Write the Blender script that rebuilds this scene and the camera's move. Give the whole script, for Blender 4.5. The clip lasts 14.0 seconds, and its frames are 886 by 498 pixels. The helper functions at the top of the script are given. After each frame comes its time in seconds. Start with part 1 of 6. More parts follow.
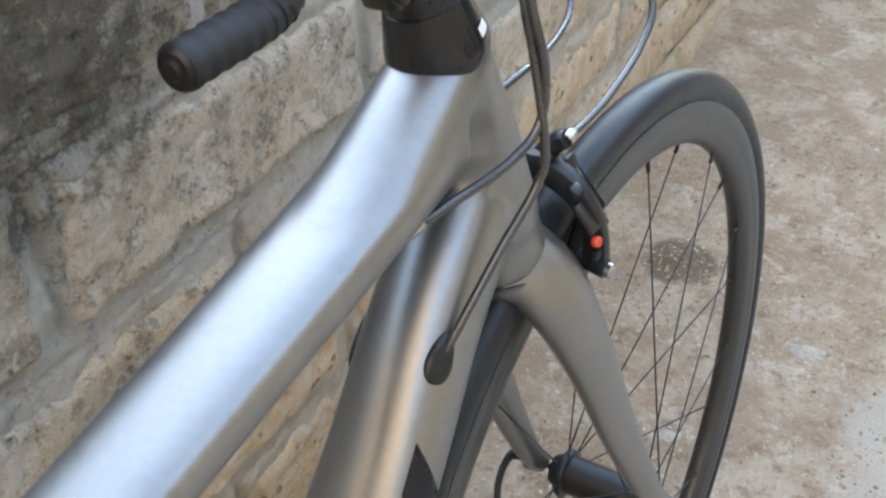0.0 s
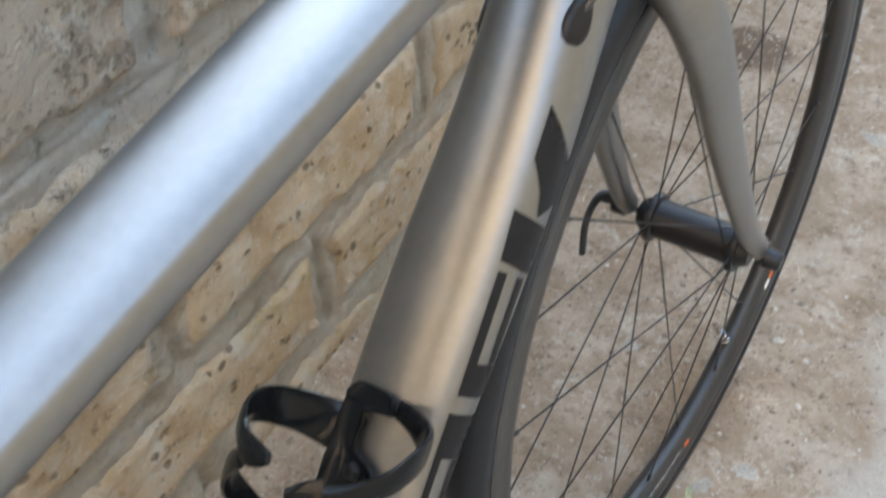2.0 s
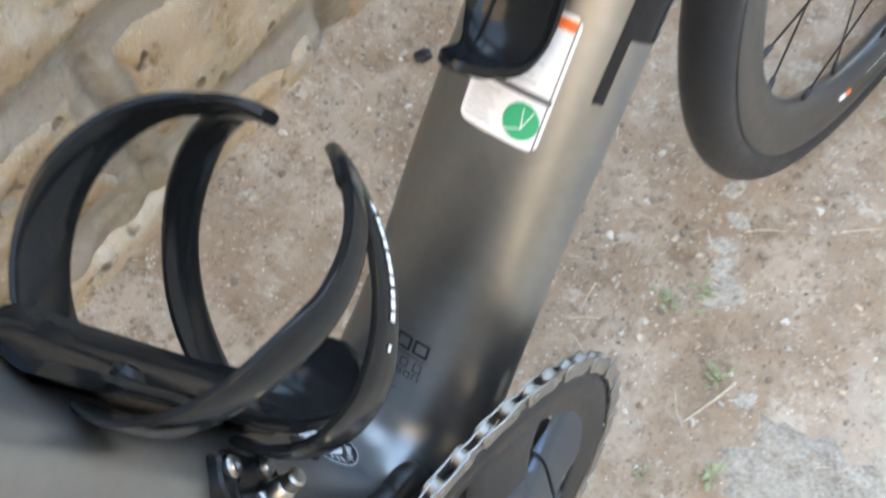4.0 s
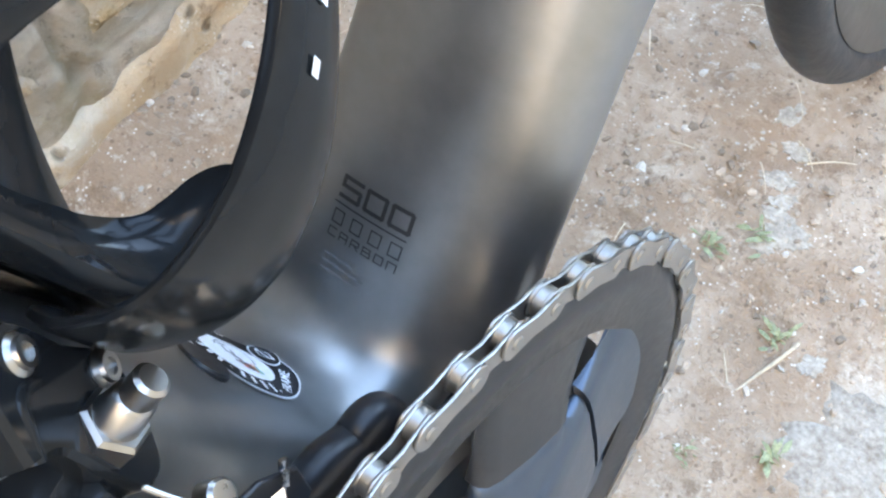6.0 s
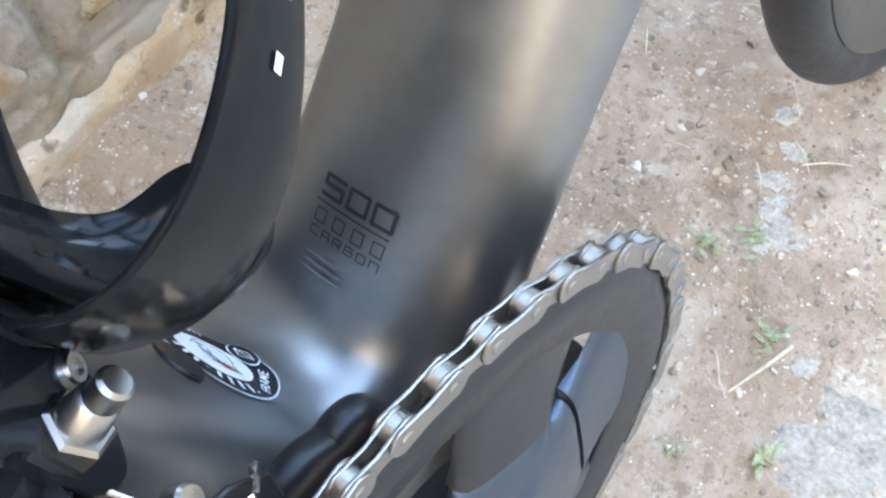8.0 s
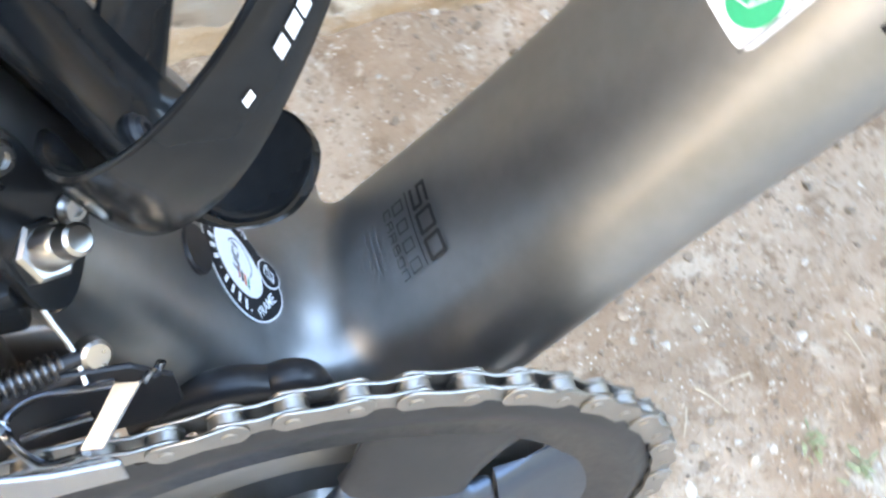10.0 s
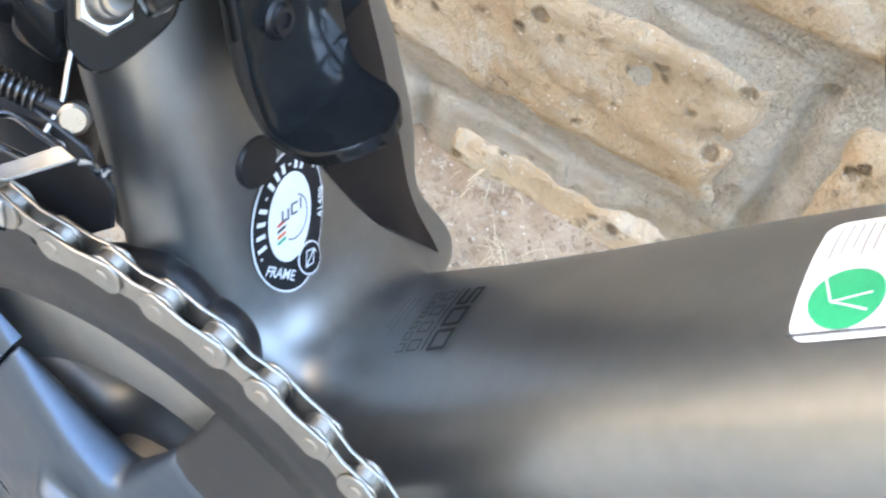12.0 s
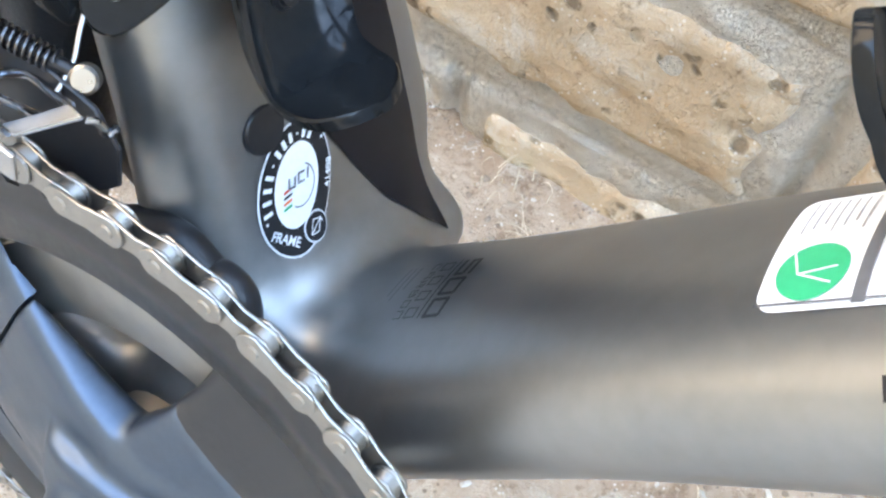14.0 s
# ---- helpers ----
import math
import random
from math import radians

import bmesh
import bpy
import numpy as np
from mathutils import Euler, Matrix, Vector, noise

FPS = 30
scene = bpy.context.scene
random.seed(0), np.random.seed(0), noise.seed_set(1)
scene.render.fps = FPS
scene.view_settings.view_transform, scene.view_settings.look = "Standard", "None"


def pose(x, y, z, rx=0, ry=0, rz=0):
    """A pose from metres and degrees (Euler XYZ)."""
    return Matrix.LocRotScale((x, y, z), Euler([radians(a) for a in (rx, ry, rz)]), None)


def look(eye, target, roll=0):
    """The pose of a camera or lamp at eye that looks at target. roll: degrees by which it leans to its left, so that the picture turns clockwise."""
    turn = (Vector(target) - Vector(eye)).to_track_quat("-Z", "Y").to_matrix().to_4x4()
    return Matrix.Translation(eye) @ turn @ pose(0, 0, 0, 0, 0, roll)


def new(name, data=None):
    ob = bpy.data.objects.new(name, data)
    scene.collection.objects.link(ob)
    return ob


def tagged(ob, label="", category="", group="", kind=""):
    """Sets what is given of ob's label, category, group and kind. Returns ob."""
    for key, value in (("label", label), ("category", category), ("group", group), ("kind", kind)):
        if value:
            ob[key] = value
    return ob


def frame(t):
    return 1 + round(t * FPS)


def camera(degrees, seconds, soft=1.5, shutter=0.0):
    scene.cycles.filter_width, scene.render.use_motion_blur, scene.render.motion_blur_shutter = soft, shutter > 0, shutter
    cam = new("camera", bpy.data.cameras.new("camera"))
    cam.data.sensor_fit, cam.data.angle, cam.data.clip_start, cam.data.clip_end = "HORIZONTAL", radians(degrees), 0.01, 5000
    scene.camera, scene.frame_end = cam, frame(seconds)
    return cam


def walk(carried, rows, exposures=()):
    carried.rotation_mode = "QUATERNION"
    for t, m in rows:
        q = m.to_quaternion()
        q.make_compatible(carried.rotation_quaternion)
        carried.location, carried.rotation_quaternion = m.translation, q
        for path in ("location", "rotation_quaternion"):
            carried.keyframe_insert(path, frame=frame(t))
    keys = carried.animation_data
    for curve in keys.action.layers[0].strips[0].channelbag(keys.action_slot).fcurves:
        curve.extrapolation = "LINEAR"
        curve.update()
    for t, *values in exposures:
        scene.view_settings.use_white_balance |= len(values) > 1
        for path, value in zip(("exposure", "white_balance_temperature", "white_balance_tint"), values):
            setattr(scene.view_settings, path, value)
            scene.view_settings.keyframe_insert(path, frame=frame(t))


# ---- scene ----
cam = camera(45.5, 14.0, soft=2.3, shutter=0.5)
ROWS = [
    (0.0, 0.1660, 0.0257, 1.0168, 53.14, -0.19, 31.81),
    (0.5, 0.1663, 0.0199, 1.0064, 51.81, -0.22, 32.69),
    (1.0, 0.1664, 0.0066, 0.9944, 49.60, 0.10, 33.43),
    (1.5, 0.1605, -0.0179, 0.9763, 46.99, -0.14, 33.78),
    (2.0, 0.1487, -0.0334, 0.9448, 44.25, -0.13, 34.07),
    (2.5, 0.1319, -0.0453, 0.8987, 40.43, 0.28, 34.85),
    (3.0, 0.1235, -0.0567, 0.8460, 35.52, 0.30, 35.75),
    (3.5, 0.1096, -0.0624, 0.7789, 30.88, 0.94, 37.76),
    (4.0, 0.0922, -0.0558, 0.7031, 27.84, 2.34, 39.03),
    (4.2, 0.0862, -0.0518, 0.6740, 27.07, 2.12, 39.36),
    (6.3, 0.0713, -0.0374, 0.5553, 28.21, 1.87, 39.44),
    (6.5, 0.0714, -0.0368, 0.5559, 27.91, 1.73, 39.73),
    (7.0, 0.0717, -0.0377, 0.5548, 27.88, 1.49, 39.59),
    (7.5, 0.0703, -0.0345, 0.5518, 27.88, 1.51, 39.98),
    (8.0, 0.0722, -0.0341, 0.5534, 27.93, 1.53, 39.93),
    (8.2, 0.0709, -0.0336, 0.5535, 27.62, 1.44, 40.39),
    (10.3, 0.0909, 0.0138, 0.5831, 26.56, -4.04, 85.11),
    (10.5, 0.0885, 0.0190, 0.5858, 27.73, -4.06, 91.85),
    (11.0, 0.0991, 0.0405, 0.5798, 31.38, -4.16, 110.41),
    (11.5, 0.1066, 0.0611, 0.5626, 32.30, -7.85, 120.02),
    (12.0, 0.1000, 0.0747, 0.5498, 34.01, -10.56, 122.19),
    (12.5, 0.0972, 0.0815, 0.5524, 33.73, -9.33, 124.70),
    (13.0, 0.0997, 0.0847, 0.5538, 33.41, -8.98, 125.15),
    (13.5, 0.0988, 0.0863, 0.5564, 33.57, -9.42, 124.86),
    (14.0, 0.1007, 0.0873, 0.5543, 33.03, -9.61, 125.18),
]
EXPOSURES = [(0.0, 3.98, 7950, 11), (1.5, 3.92, 8050, 11), (2.5, 4.00, 8150, 11), (3.0, 4.15, 8150, 10), (3.5, 4.37, 7900, 10), (4.2, 4.63, 7600, 10), (6.3, 5.00, 7050, 10), (8.2, 5.00, 7050, 10), (10.3, 5.27, 7300, 10), (14.0, 5.30, 7300, 10)]
walk(cam, [(t, pose(x, y, z, rx, ry, rz)) for t, x, y, z, rx, ry, rz in ROWS], EXPOSURES)

# ---- world and sun: the wall's own shade under a clear sky, sunlit ground and unseen added walls beyond ----
SUN_EL, SUN_AZ = 14.0, 305.0  # degrees above the horizon; degrees from +y towards +x
world = bpy.data.worlds.new("world")
scene.world = world
world.use_nodes = True
wn = world.node_tree.nodes
wl = world.node_tree.links
sky = wn.new("ShaderNodeTexSky")
sky.sky_type = "NISHITA"
sky.sun_disc = False
sky.sun_elevation = radians(SUN_EL)
sky.sun_rotation = radians(SUN_AZ)
sky.air_density, sky.dust_density, sky.ozone_density = 1.0, 0.3, 2.0
pale = wn.new("ShaderNodeHueSaturation")  # a thin overcast pales the blue
pale.inputs["Saturation"].default_value = 0.9
wl.new(sky.outputs[0], pale.inputs["Color"])
wl.new(pale.outputs[0], wn["Background"].inputs[0])
wn["Background"].inputs[1].default_value = 0.15
sun = new("sun", bpy.data.lights.new("sun", "SUN"))
sun.data.energy, sun.data.angle, sun.data.color = 3.5, radians(0.6), (1.0, 0.95, 0.87)
_d = Vector((math.sin(radians(SUN_AZ)) * math.cos(radians(SUN_EL)), math.cos(radians(SUN_AZ)) * math.cos(radians(SUN_EL)), math.sin(radians(SUN_EL))))
sun.matrix_world = look(_d * 10, (0, 0, 0))


# ---- materials ----
def material(name, color, rough=0.5, metal=0.0, vary=0.0, scale=30.0, bump=0.0, bump_scale=200.0, second=None, island=0.0, rough_vary=0.0, spec=0.5):
    """A node material: base colour broken up by noise at two scales, with roughness variation and fine relief."""
    m = bpy.data.materials.new(name)
    m.use_nodes = True
    n, l = m.node_tree.nodes, m.node_tree.links
    b = n["Principled BSDF"]
    b.inputs["Roughness"].default_value = rough
    b.inputs["Metallic"].default_value = metal
    b.inputs["Specular IOR Level"].default_value = spec
    tc = n.new("ShaderNodeTexCoord")
    b.inputs["Base Color"].default_value = (*color, 1)
    if vary or second or rough_vary:
        a = n.new("ShaderNodeTexNoise")
        a.inputs["Scale"].default_value, a.inputs["Detail"].default_value, a.inputs["Roughness"].default_value = scale, 6.0, 0.65
        l.new(tc.outputs["Object"], a.inputs["Vector"])
        c = n.new("ShaderNodeTexNoise")
        c.inputs["Scale"].default_value, c.inputs["Detail"].default_value = scale * 7.3, 4
        l.new(tc.outputs["Object"], c.inputs["Vector"])
        mix = n.new("ShaderNodeMath")
        mix.operation = "MULTIPLY_ADD"
        l.new(c.outputs["Fac"], mix.inputs[0])
        mix.inputs[1].default_value = 0.45
        half = n.new("ShaderNodeMath")
        half.operation = "MULTIPLY"
        half.inputs[1].default_value = 0.55
        l.new(a.outputs["Fac"], half.inputs[0])
        l.new(half.outputs[0], mix.inputs[2])
        ramp = n.new("ShaderNodeValToRGB")
        lo = [max(0, v * (1 - vary)) for v in color]
        hi = second or [min(1, v * (1 + vary)) for v in color]
        ramp.color_ramp.elements[0].position, ramp.color_ramp.elements[1].position = 0.36, 0.66
        ramp.color_ramp.elements[0].color, ramp.color_ramp.elements[1].color = (*lo, 1), (*hi, 1)
        l.new(mix.outputs[0], ramp.inputs[0])
        l.new(ramp.outputs[0], b.inputs["Base Color"])
        if rough_vary:
            mr = n.new("ShaderNodeMapRange")
            mr.inputs["From Min"].default_value, mr.inputs["From Max"].default_value = 0.3, 0.7
            mr.inputs["To Min"].default_value, mr.inputs["To Max"].default_value = max(0.02, rough - rough_vary), min(1, rough + rough_vary)
            l.new(mix.outputs[0], mr.inputs["Value"])
            l.new(mr.outputs[0], b.inputs["Roughness"])
        if island:
            hsv = n.new("ShaderNodeHueSaturation")
            src = n.new("ShaderNodeNewGeometry")
            mr = n.new("ShaderNodeMapRange")
            mr.inputs["To Min"].default_value, mr.inputs["To Max"].default_value = 1 - island, 1 + island
            l.new(src.outputs["Random Per Island"], mr.inputs["Value"])
            l.new(mr.outputs[0], hsv.inputs["Value"])
            l.new(ramp.outputs[0], hsv.inputs["Color"])
            l.new(hsv.outputs[0], b.inputs["Base Color"])
    if bump:
        bn = n.new("ShaderNodeTexNoise")
        bn.inputs["Scale"].default_value, bn.inputs["Detail"].default_value = bump_scale, 5
        l.new(tc.outputs["Object"], bn.inputs["Vector"])
        bp = n.new("ShaderNodeBump")
        bp.inputs["Strength"].default_value, bp.inputs["Distance"].default_value = 1.0, bump
        l.new(bn.outputs["Fac"], bp.inputs["Height"])
        l.new(bp.outputs[0], b.inputs["Normal"])
    return m


PAINT = material("paint", (0.250, 0.248, 0.243), 0.37, 0.9, vary=0.07, scale=30, rough_vary=0.05)
HEADSET_BLACK = material("headset_black", (0.012, 0.013, 0.015), 0.20, 0.0, vary=0.2, scale=60, rough_vary=0.06, spec=0.4)
GLOSS_BLACK = material("gloss_black", (0.009, 0.010, 0.011), 0.14, 0.0, vary=0.2, scale=40, rough_vary=0.04, spec=0.20)
SATIN_BLACK = material("satin_black", (0.014, 0.014, 0.016), 0.36, 0.0, vary=0.25, scale=60, rough_vary=0.08, spec=0.35)
TAPE = material("bar_tape", (0.02, 0.021, 0.024), 0.62, 0.0, vary=0.3, scale=90, bump=0.0004, bump_scale=900)
RUBBER = material("tyre_rubber", (0.015, 0.017, 0.021), 0.42, 0.0, vary=0.3, scale=25, bump=0.0002, bump_scale=700, rough_vary=0.10, spec=0.32)
RIM = material("rim_black", (0.050, 0.050, 0.050), 0.33, 0.4, vary=0.10, scale=20, rough_vary=0.04)
CABLE = material("cable_housing", (0.026, 0.027, 0.030), 0.24, 0.0, vary=0.1, scale=80, rough_vary=0.04, spec=0.9)
STEEL = material("steel", (0.40, 0.40, 0.40), 0.22, 1.0, vary=0.05, scale=40, rough_vary=0.05)
POLISHED = material("polished_steel", (0.32, 0.345, 0.385), 0.16, 1.0, vary=0.05, scale=40, rough_vary=0.04)
DULL_STEEL = material("dull_steel", (0.36, 0.35, 0.335), 0.30, 1.0, vary=0.05, scale=40, rough_vary=0.05)
CHAIN_STEEL = material("chain_steel", (0.315, 0.298, 0.275), 0.38, 1.0, vary=0.12, scale=60, rough_vary=0.08)
ALLOY = material("blue_grey_alloy", (0.080, 0.102, 0.135), 0.42, 0.9, vary=0.08, scale=60, rough_vary=0.05)
PALE_ALLOY = material("pale_blue_alloy", (0.24, 0.29, 0.35), 0.42, 0.85, vary=0.06, scale=60, rough_vary=0.05)
INNER_RING = material("inner_ring_grey", (0.30, 0.285, 0.26), 0.42, 0.8, vary=0.10, scale=30, rough_vary=0.06)
SPRING = material("spring_steel", (0.10, 0.10, 0.105), 0.28, 1.0, vary=0.05, scale=60)
RING_GREY = material("chainring_grey", (0.048, 0.048, 0.050), 0.42, 0.75, vary=0.15, scale=60, rough_vary=0.08)
DARK_DECAL = material("dark_decal", (0.016, 0.016, 0.018), 0.45, 0.0, vary=0.15, scale=50, spec=0.18)
PRINT_INK = material("print_ink", (0.032, 0.031, 0.030), 0.38, 0.5, vary=0.15, scale=50)
WHITE = material("white_print", (0.78, 0.79, 0.8), 0.45, 0.0, vary=0.05, scale=80)
GREEN = material("green_print", (0.02, 0.36, 0.16), 0.4, 0.0, vary=0.08, scale=80)
PANEL_BLACK = material("panel_black", (0.006, 0.006, 0.008), 0.25, 0.0, vary=0.15, scale=50, spec=0.14)
RED = material("red_print", (0.65, 0.06, 0.02), 0.4, 0.0, vary=0.1, scale=80)
ORANGE = material("orange_print", (0.8, 0.15, 0.03), 0.4, 0.0, vary=0.1, scale=80)
PALE_INK = material("pale_ink", (0.36, 0.37, 0.38), 0.45, 0.0, vary=0.1, scale=80)
GREY_INK = material("grey_ink", (0.12, 0.12, 0.125), 0.45, 0.0, vary=0.1, scale=80)


# ---- helpers of this scene ----
BBH = 0.268    # height of the bottom bracket over the tyres' contact line


def smooth(me):
    for p in me.polygons:
        p.use_smooth = True


def part(name, bm, mat, parent, label="", flat=False, offset=None):
    """One mesh object from a bmesh, under a thing or a part of it."""
    me = bpy.data.meshes.new(name)
    bmesh.ops.recalc_face_normals(bm, faces=bm.faces)
    bm.to_mesh(me)
    bm.free()
    for one in (mat if isinstance(mat, (list, tuple)) else [mat]):
        me.materials.append(one)
    if not flat:
        smooth(me)
        me.set_sharp_from_angle(angle=radians(38))
    ob = new(name, me)
    ob.parent = parent
    if offset is not None:
        ob.location = offset
    if label:
        ob["label"] = label
    return ob


def bike_part(name, bm, mat, label="", parent=None, flat=False):
    """A part of the bicycle, given in its own axes: x to its right, y ahead, z up, from the bottom bracket."""
    top = parent is None
    return part(name, bm, mat, bicycle if top else parent, label, flat, (0, 0, BBH) if top else None)


def ring_points(center, side, up, a, b, n=24, power=2.0):
    pts = []
    for i in range(n):
        t = 2 * math.pi * i / n
        c, s = math.cos(t), math.sin(t)
        r = (abs(c) ** power + abs(s) ** power) ** (-1.0 / power)
        pts.append(center + side * (a * c * r) + up * (b * s * r))
    return pts


def loft(bm, rings, caps=True, closed=False):
    """Skins rings of equally many points."""
    vs = [[bm.verts.new(p) for p in ring] for ring in rings]
    n = len(vs[0])
    pairs = list(zip(vs, vs[1:])) + ([(vs[-1], vs[0])] if closed else [])
    for r0, r1 in pairs:
        for i in range(n):
            bm.faces.new((r0[i], r0[(i + 1) % n], r1[(i + 1) % n], r1[i]))
    if caps and not closed:
        bm.faces.new(vs[0][::-1])
        bm.faces.new(vs[-1])
    return vs


def spline(points, steps=8):
    """A smooth line through the points (Catmull-Rom); a point may carry more than three numbers."""
    p = [np.array(q, float) for q in points]
    p = [2 * p[0] - p[1]] + p + [2 * p[-1] - p[-2]]
    out = []
    for i in range(1, len(p) - 2):
        for k in range(steps):
            t = k / steps
            out.append(0.5 * (2 * p[i] + (p[i + 1] - p[i - 1]) * t + (2 * p[i - 1] - 5 * p[i] + 4 * p[i + 1] - p[i + 2]) * t * t + (3 * p[i] - p[i - 1] - 3 * p[i + 1] + p[i + 2]) * t ** 3))
    out.append(p[-2])
    return out


def sweep(bm, points, n=16, steps=8, side=(1, 0, 0), power=2.0, caps=True, up=None):
    """A tube along a smooth line; each point is x, y, z, half-width along side, half-height."""
    line = spline(points, steps)
    rings = []
    for i, q in enumerate(line):
        c = Vector(q[:3])
        t = (Vector(line[min(i + 1, len(line) - 1)][:3]) - Vector(line[max(i - 1, 0)][:3])).normalized()
        if up is not None:
            s = t.cross(Vector(up)).normalized()
        else:
            s = Vector(side)
            s = (s - t * s.dot(t)).normalized()
        u = s.cross(t).normalized()
        rings.append(ring_points(c, s, u, q[3], q[4], n, power))
    loft(bm, rings, caps)


def wire(bm, points, r, n=10, steps=8):
    """A round cable or rod along a smooth line."""
    line = [Vector(q[:3]) for q in spline(points, steps)]
    t = (line[1] - line[0]).normalized()
    s = t.orthogonal().normalized()
    rings = []
    for i, c in enumerate(line):
        t = (line[min(i + 1, len(line) - 1)] - line[max(i - 1, 0)]).normalized()
        s = (s - t * s.dot(t)).normalized()
        rings.append(ring_points(c, s, t.cross(s), r, r, n))
    loft(bm, rings)


def rod(bm, a, b, r0, r1=None, n=16, bevel=0.0):
    """A round bar from a to b, its ends chamfered by bevel."""
    a, b = Vector(a), Vector(b)
    r1 = r0 if r1 is None else r1
    t = (b - a).normalized()
    s = t.orthogonal().normalized()
    u = t.cross(s)
    rings = []
    if bevel:
        rings = [ring_points(a, s, u, r0 - bevel, r0 - bevel, n), ring_points(a + t * bevel, s, u, r0, r0, n), ring_points(b - t * bevel, s, u, r1, r1, n), ring_points(b, s, u, r1 - bevel, r1 - bevel, n)]
    else:
        rings = [ring_points(a, s, u, r0, r0, n), ring_points(b, s, u, r1, r1, n)]
    loft(bm, rings)


def lathe(bm, profile, axis_point, axis, n=48):
    """Turns a closed profile of (along, radius) about an axis."""
    c, t = Vector(axis_point), Vector(axis).normalized()
    s = t.orthogonal().normalized()
    u = t.cross(s)
    rings = []
    for i in range(n):
        a = 2 * math.pi * i / n
        d = s * math.cos(a) + u * math.sin(a)
        rings.append([c + t * h + d * r for h, r in profile])
    loft(bm, rings, caps=False, closed=True)


def slab(bm, outline, normal, thick, bevel=0.0):
    """A plate with the given outline (3D points), thick along normal, its edges chamfered."""
    nrm = Vector(normal).normalized()
    pts = [Vector(p) for p in outline]
    mid = sum(pts, Vector()) / len(pts)

    def shrunk(d, h):
        out = []
        for p in pts:
            v = p - mid
            out.append(mid + v * max(0.05, 1 - d / max(v.length, 1e-6)) + nrm * h)
        return out
    if bevel:
        rings = [shrunk(bevel, 0), shrunk(0, bevel), shrunk(0, thick - bevel), shrunk(bevel, thick)]
    else:
        rings = [shrunk(0, 0), shrunk(0, thick)]
    loft(bm, rings)


def box(bm, center, size, m=None, bevel=0.0):
    made = bmesh.ops.create_cube(bm, size=1.0)["verts"]
    bmesh.ops.scale(bm, vec=size, verts=made)
    if bevel:
        edges = list({e for v in made for e in v.link_edges})
        made = list({v for f in bmesh.ops.bevel(bm, geom=edges, offset=bevel, segments=2, affect="EDGES", profile=0.5)["faces"] for v in f.verts} | {v for v in made if v.is_valid})
    if m is not None:
        bmesh.ops.transform(bm, matrix=m, verts=made)
    bmesh.ops.translate(bm, vec=center, verts=made)
    return made

from mathutils.bvhtree import BVHTree


# ---- the bicycle, leaning on the wall side ----
bicycle = new("bicycle")
bicycle.matrix_world = pose(0, 0, 0, 0, -4.4, 0) @ pose(0.008, 0, BBH) @ pose(0, 0, 0, 0, -1.6, 0) @ pose(0, 0, -BBH)
tagged(bicycle, "matt silver-grey carbon road bicycle leaning towards the block wall", "bicycle")

HEAD = Vector((0, -0.292, 0.956))          # steering axis, upwards
CROWN = Vector((0, 0.444, 0.394))          # lower end of the head tube
HUB = Vector((0.0, 0.584, 0.076))
REAR = Vector((0, -0.405, 0.076))


def melt(me, voxel, rounds, mat):
    """Melts overlapping shapes into one smooth skin, as an object of its own."""
    rough = new("rough", me)
    rm = rough.modifiers.new("skin", "REMESH")
    rm.mode, rm.voxel_size = "VOXEL", voxel
    sm = rough.modifiers.new("soft", "SMOOTH")
    sm.factor, sm.iterations = 0.5, rounds
    bpy.context.view_layer.update()
    skin = bpy.data.meshes.new_from_object(rough.evaluated_get(bpy.context.evaluated_depsgraph_get()))
    bpy.data.objects.remove(rough)
    skin.materials.clear()
    skin.materials.append(mat)
    smooth(skin)
    return new("melted", skin)


def soften(me):
    """Smooths the raw skin: a little everywhere, more at the joints, and hollows between tubes are filled."""
    n = len(me.vertices)
    co = np.empty(n * 3)
    me.vertices.foreach_get("co", co)
    co = co.reshape(-1, 3)
    ed = np.empty(len(me.edges) * 2, dtype=np.int64)
    me.edges.foreach_get("vertices", ed)
    a, b = ed[0::2], ed[1::2]
    ends, others = np.concatenate((a, b)), np.concatenate((b, a))
    count = np.maximum(np.bincount(ends, minlength=n), 1)

    def around(v):
        return np.stack([np.bincount(ends, weights=v[others, k], minlength=n) / count for k in range(v.shape[1])], axis=1)

    for _ in range(9):
        co += 0.5 * (around(co) - co)
    low = np.linalg.norm(co - np.array((-0.01, 0.006, 0.028)), axis=1)
    high = np.linalg.norm(co - np.array((0.0, 0.378, 0.525)), axis=1)
    joint = np.maximum(1.0 - np.maximum(0.0, low - 0.060) / 0.05, 0.9 * (1.0 - np.maximum(0.0, high - 0.034) / 0.03))
    joint = np.clip(joint, 0.0, 1.0)[:, None]
    for _ in range(36):
        co += 0.5 * joint * (around(co) - co)
    near = np.clip(1.0 - np.maximum(0.0, low - 0.085) / 0.03, 0.0, 1.0)[:, None]
    for _ in range(5):
        me.vertices.foreach_set("co", co.ravel())
        me.update()
        nrm = np.empty(n * 3)
        me.vertices.foreach_get("normal", nrm)
        nrm = nrm.reshape(-1, 3)
        hollow = ((around(co) - co) * nrm).sum(axis=1)[:, None]
        for _ in range(8):
            hollow = around(hollow)
        weight = np.clip(hollow / 0.00002, 0.0, 1.0)
        for _ in range(10):
            weight = np.maximum(weight, around(weight))
        for _ in range(6):
            weight = around(weight)
        weight = np.clip(weight, 0.0, 1.0) * near
        for _ in range(45):
            co += 0.5 * weight * (around(co) - co)
    me.vertices.foreach_set("co", co.ravel())
    me.update()
    return me


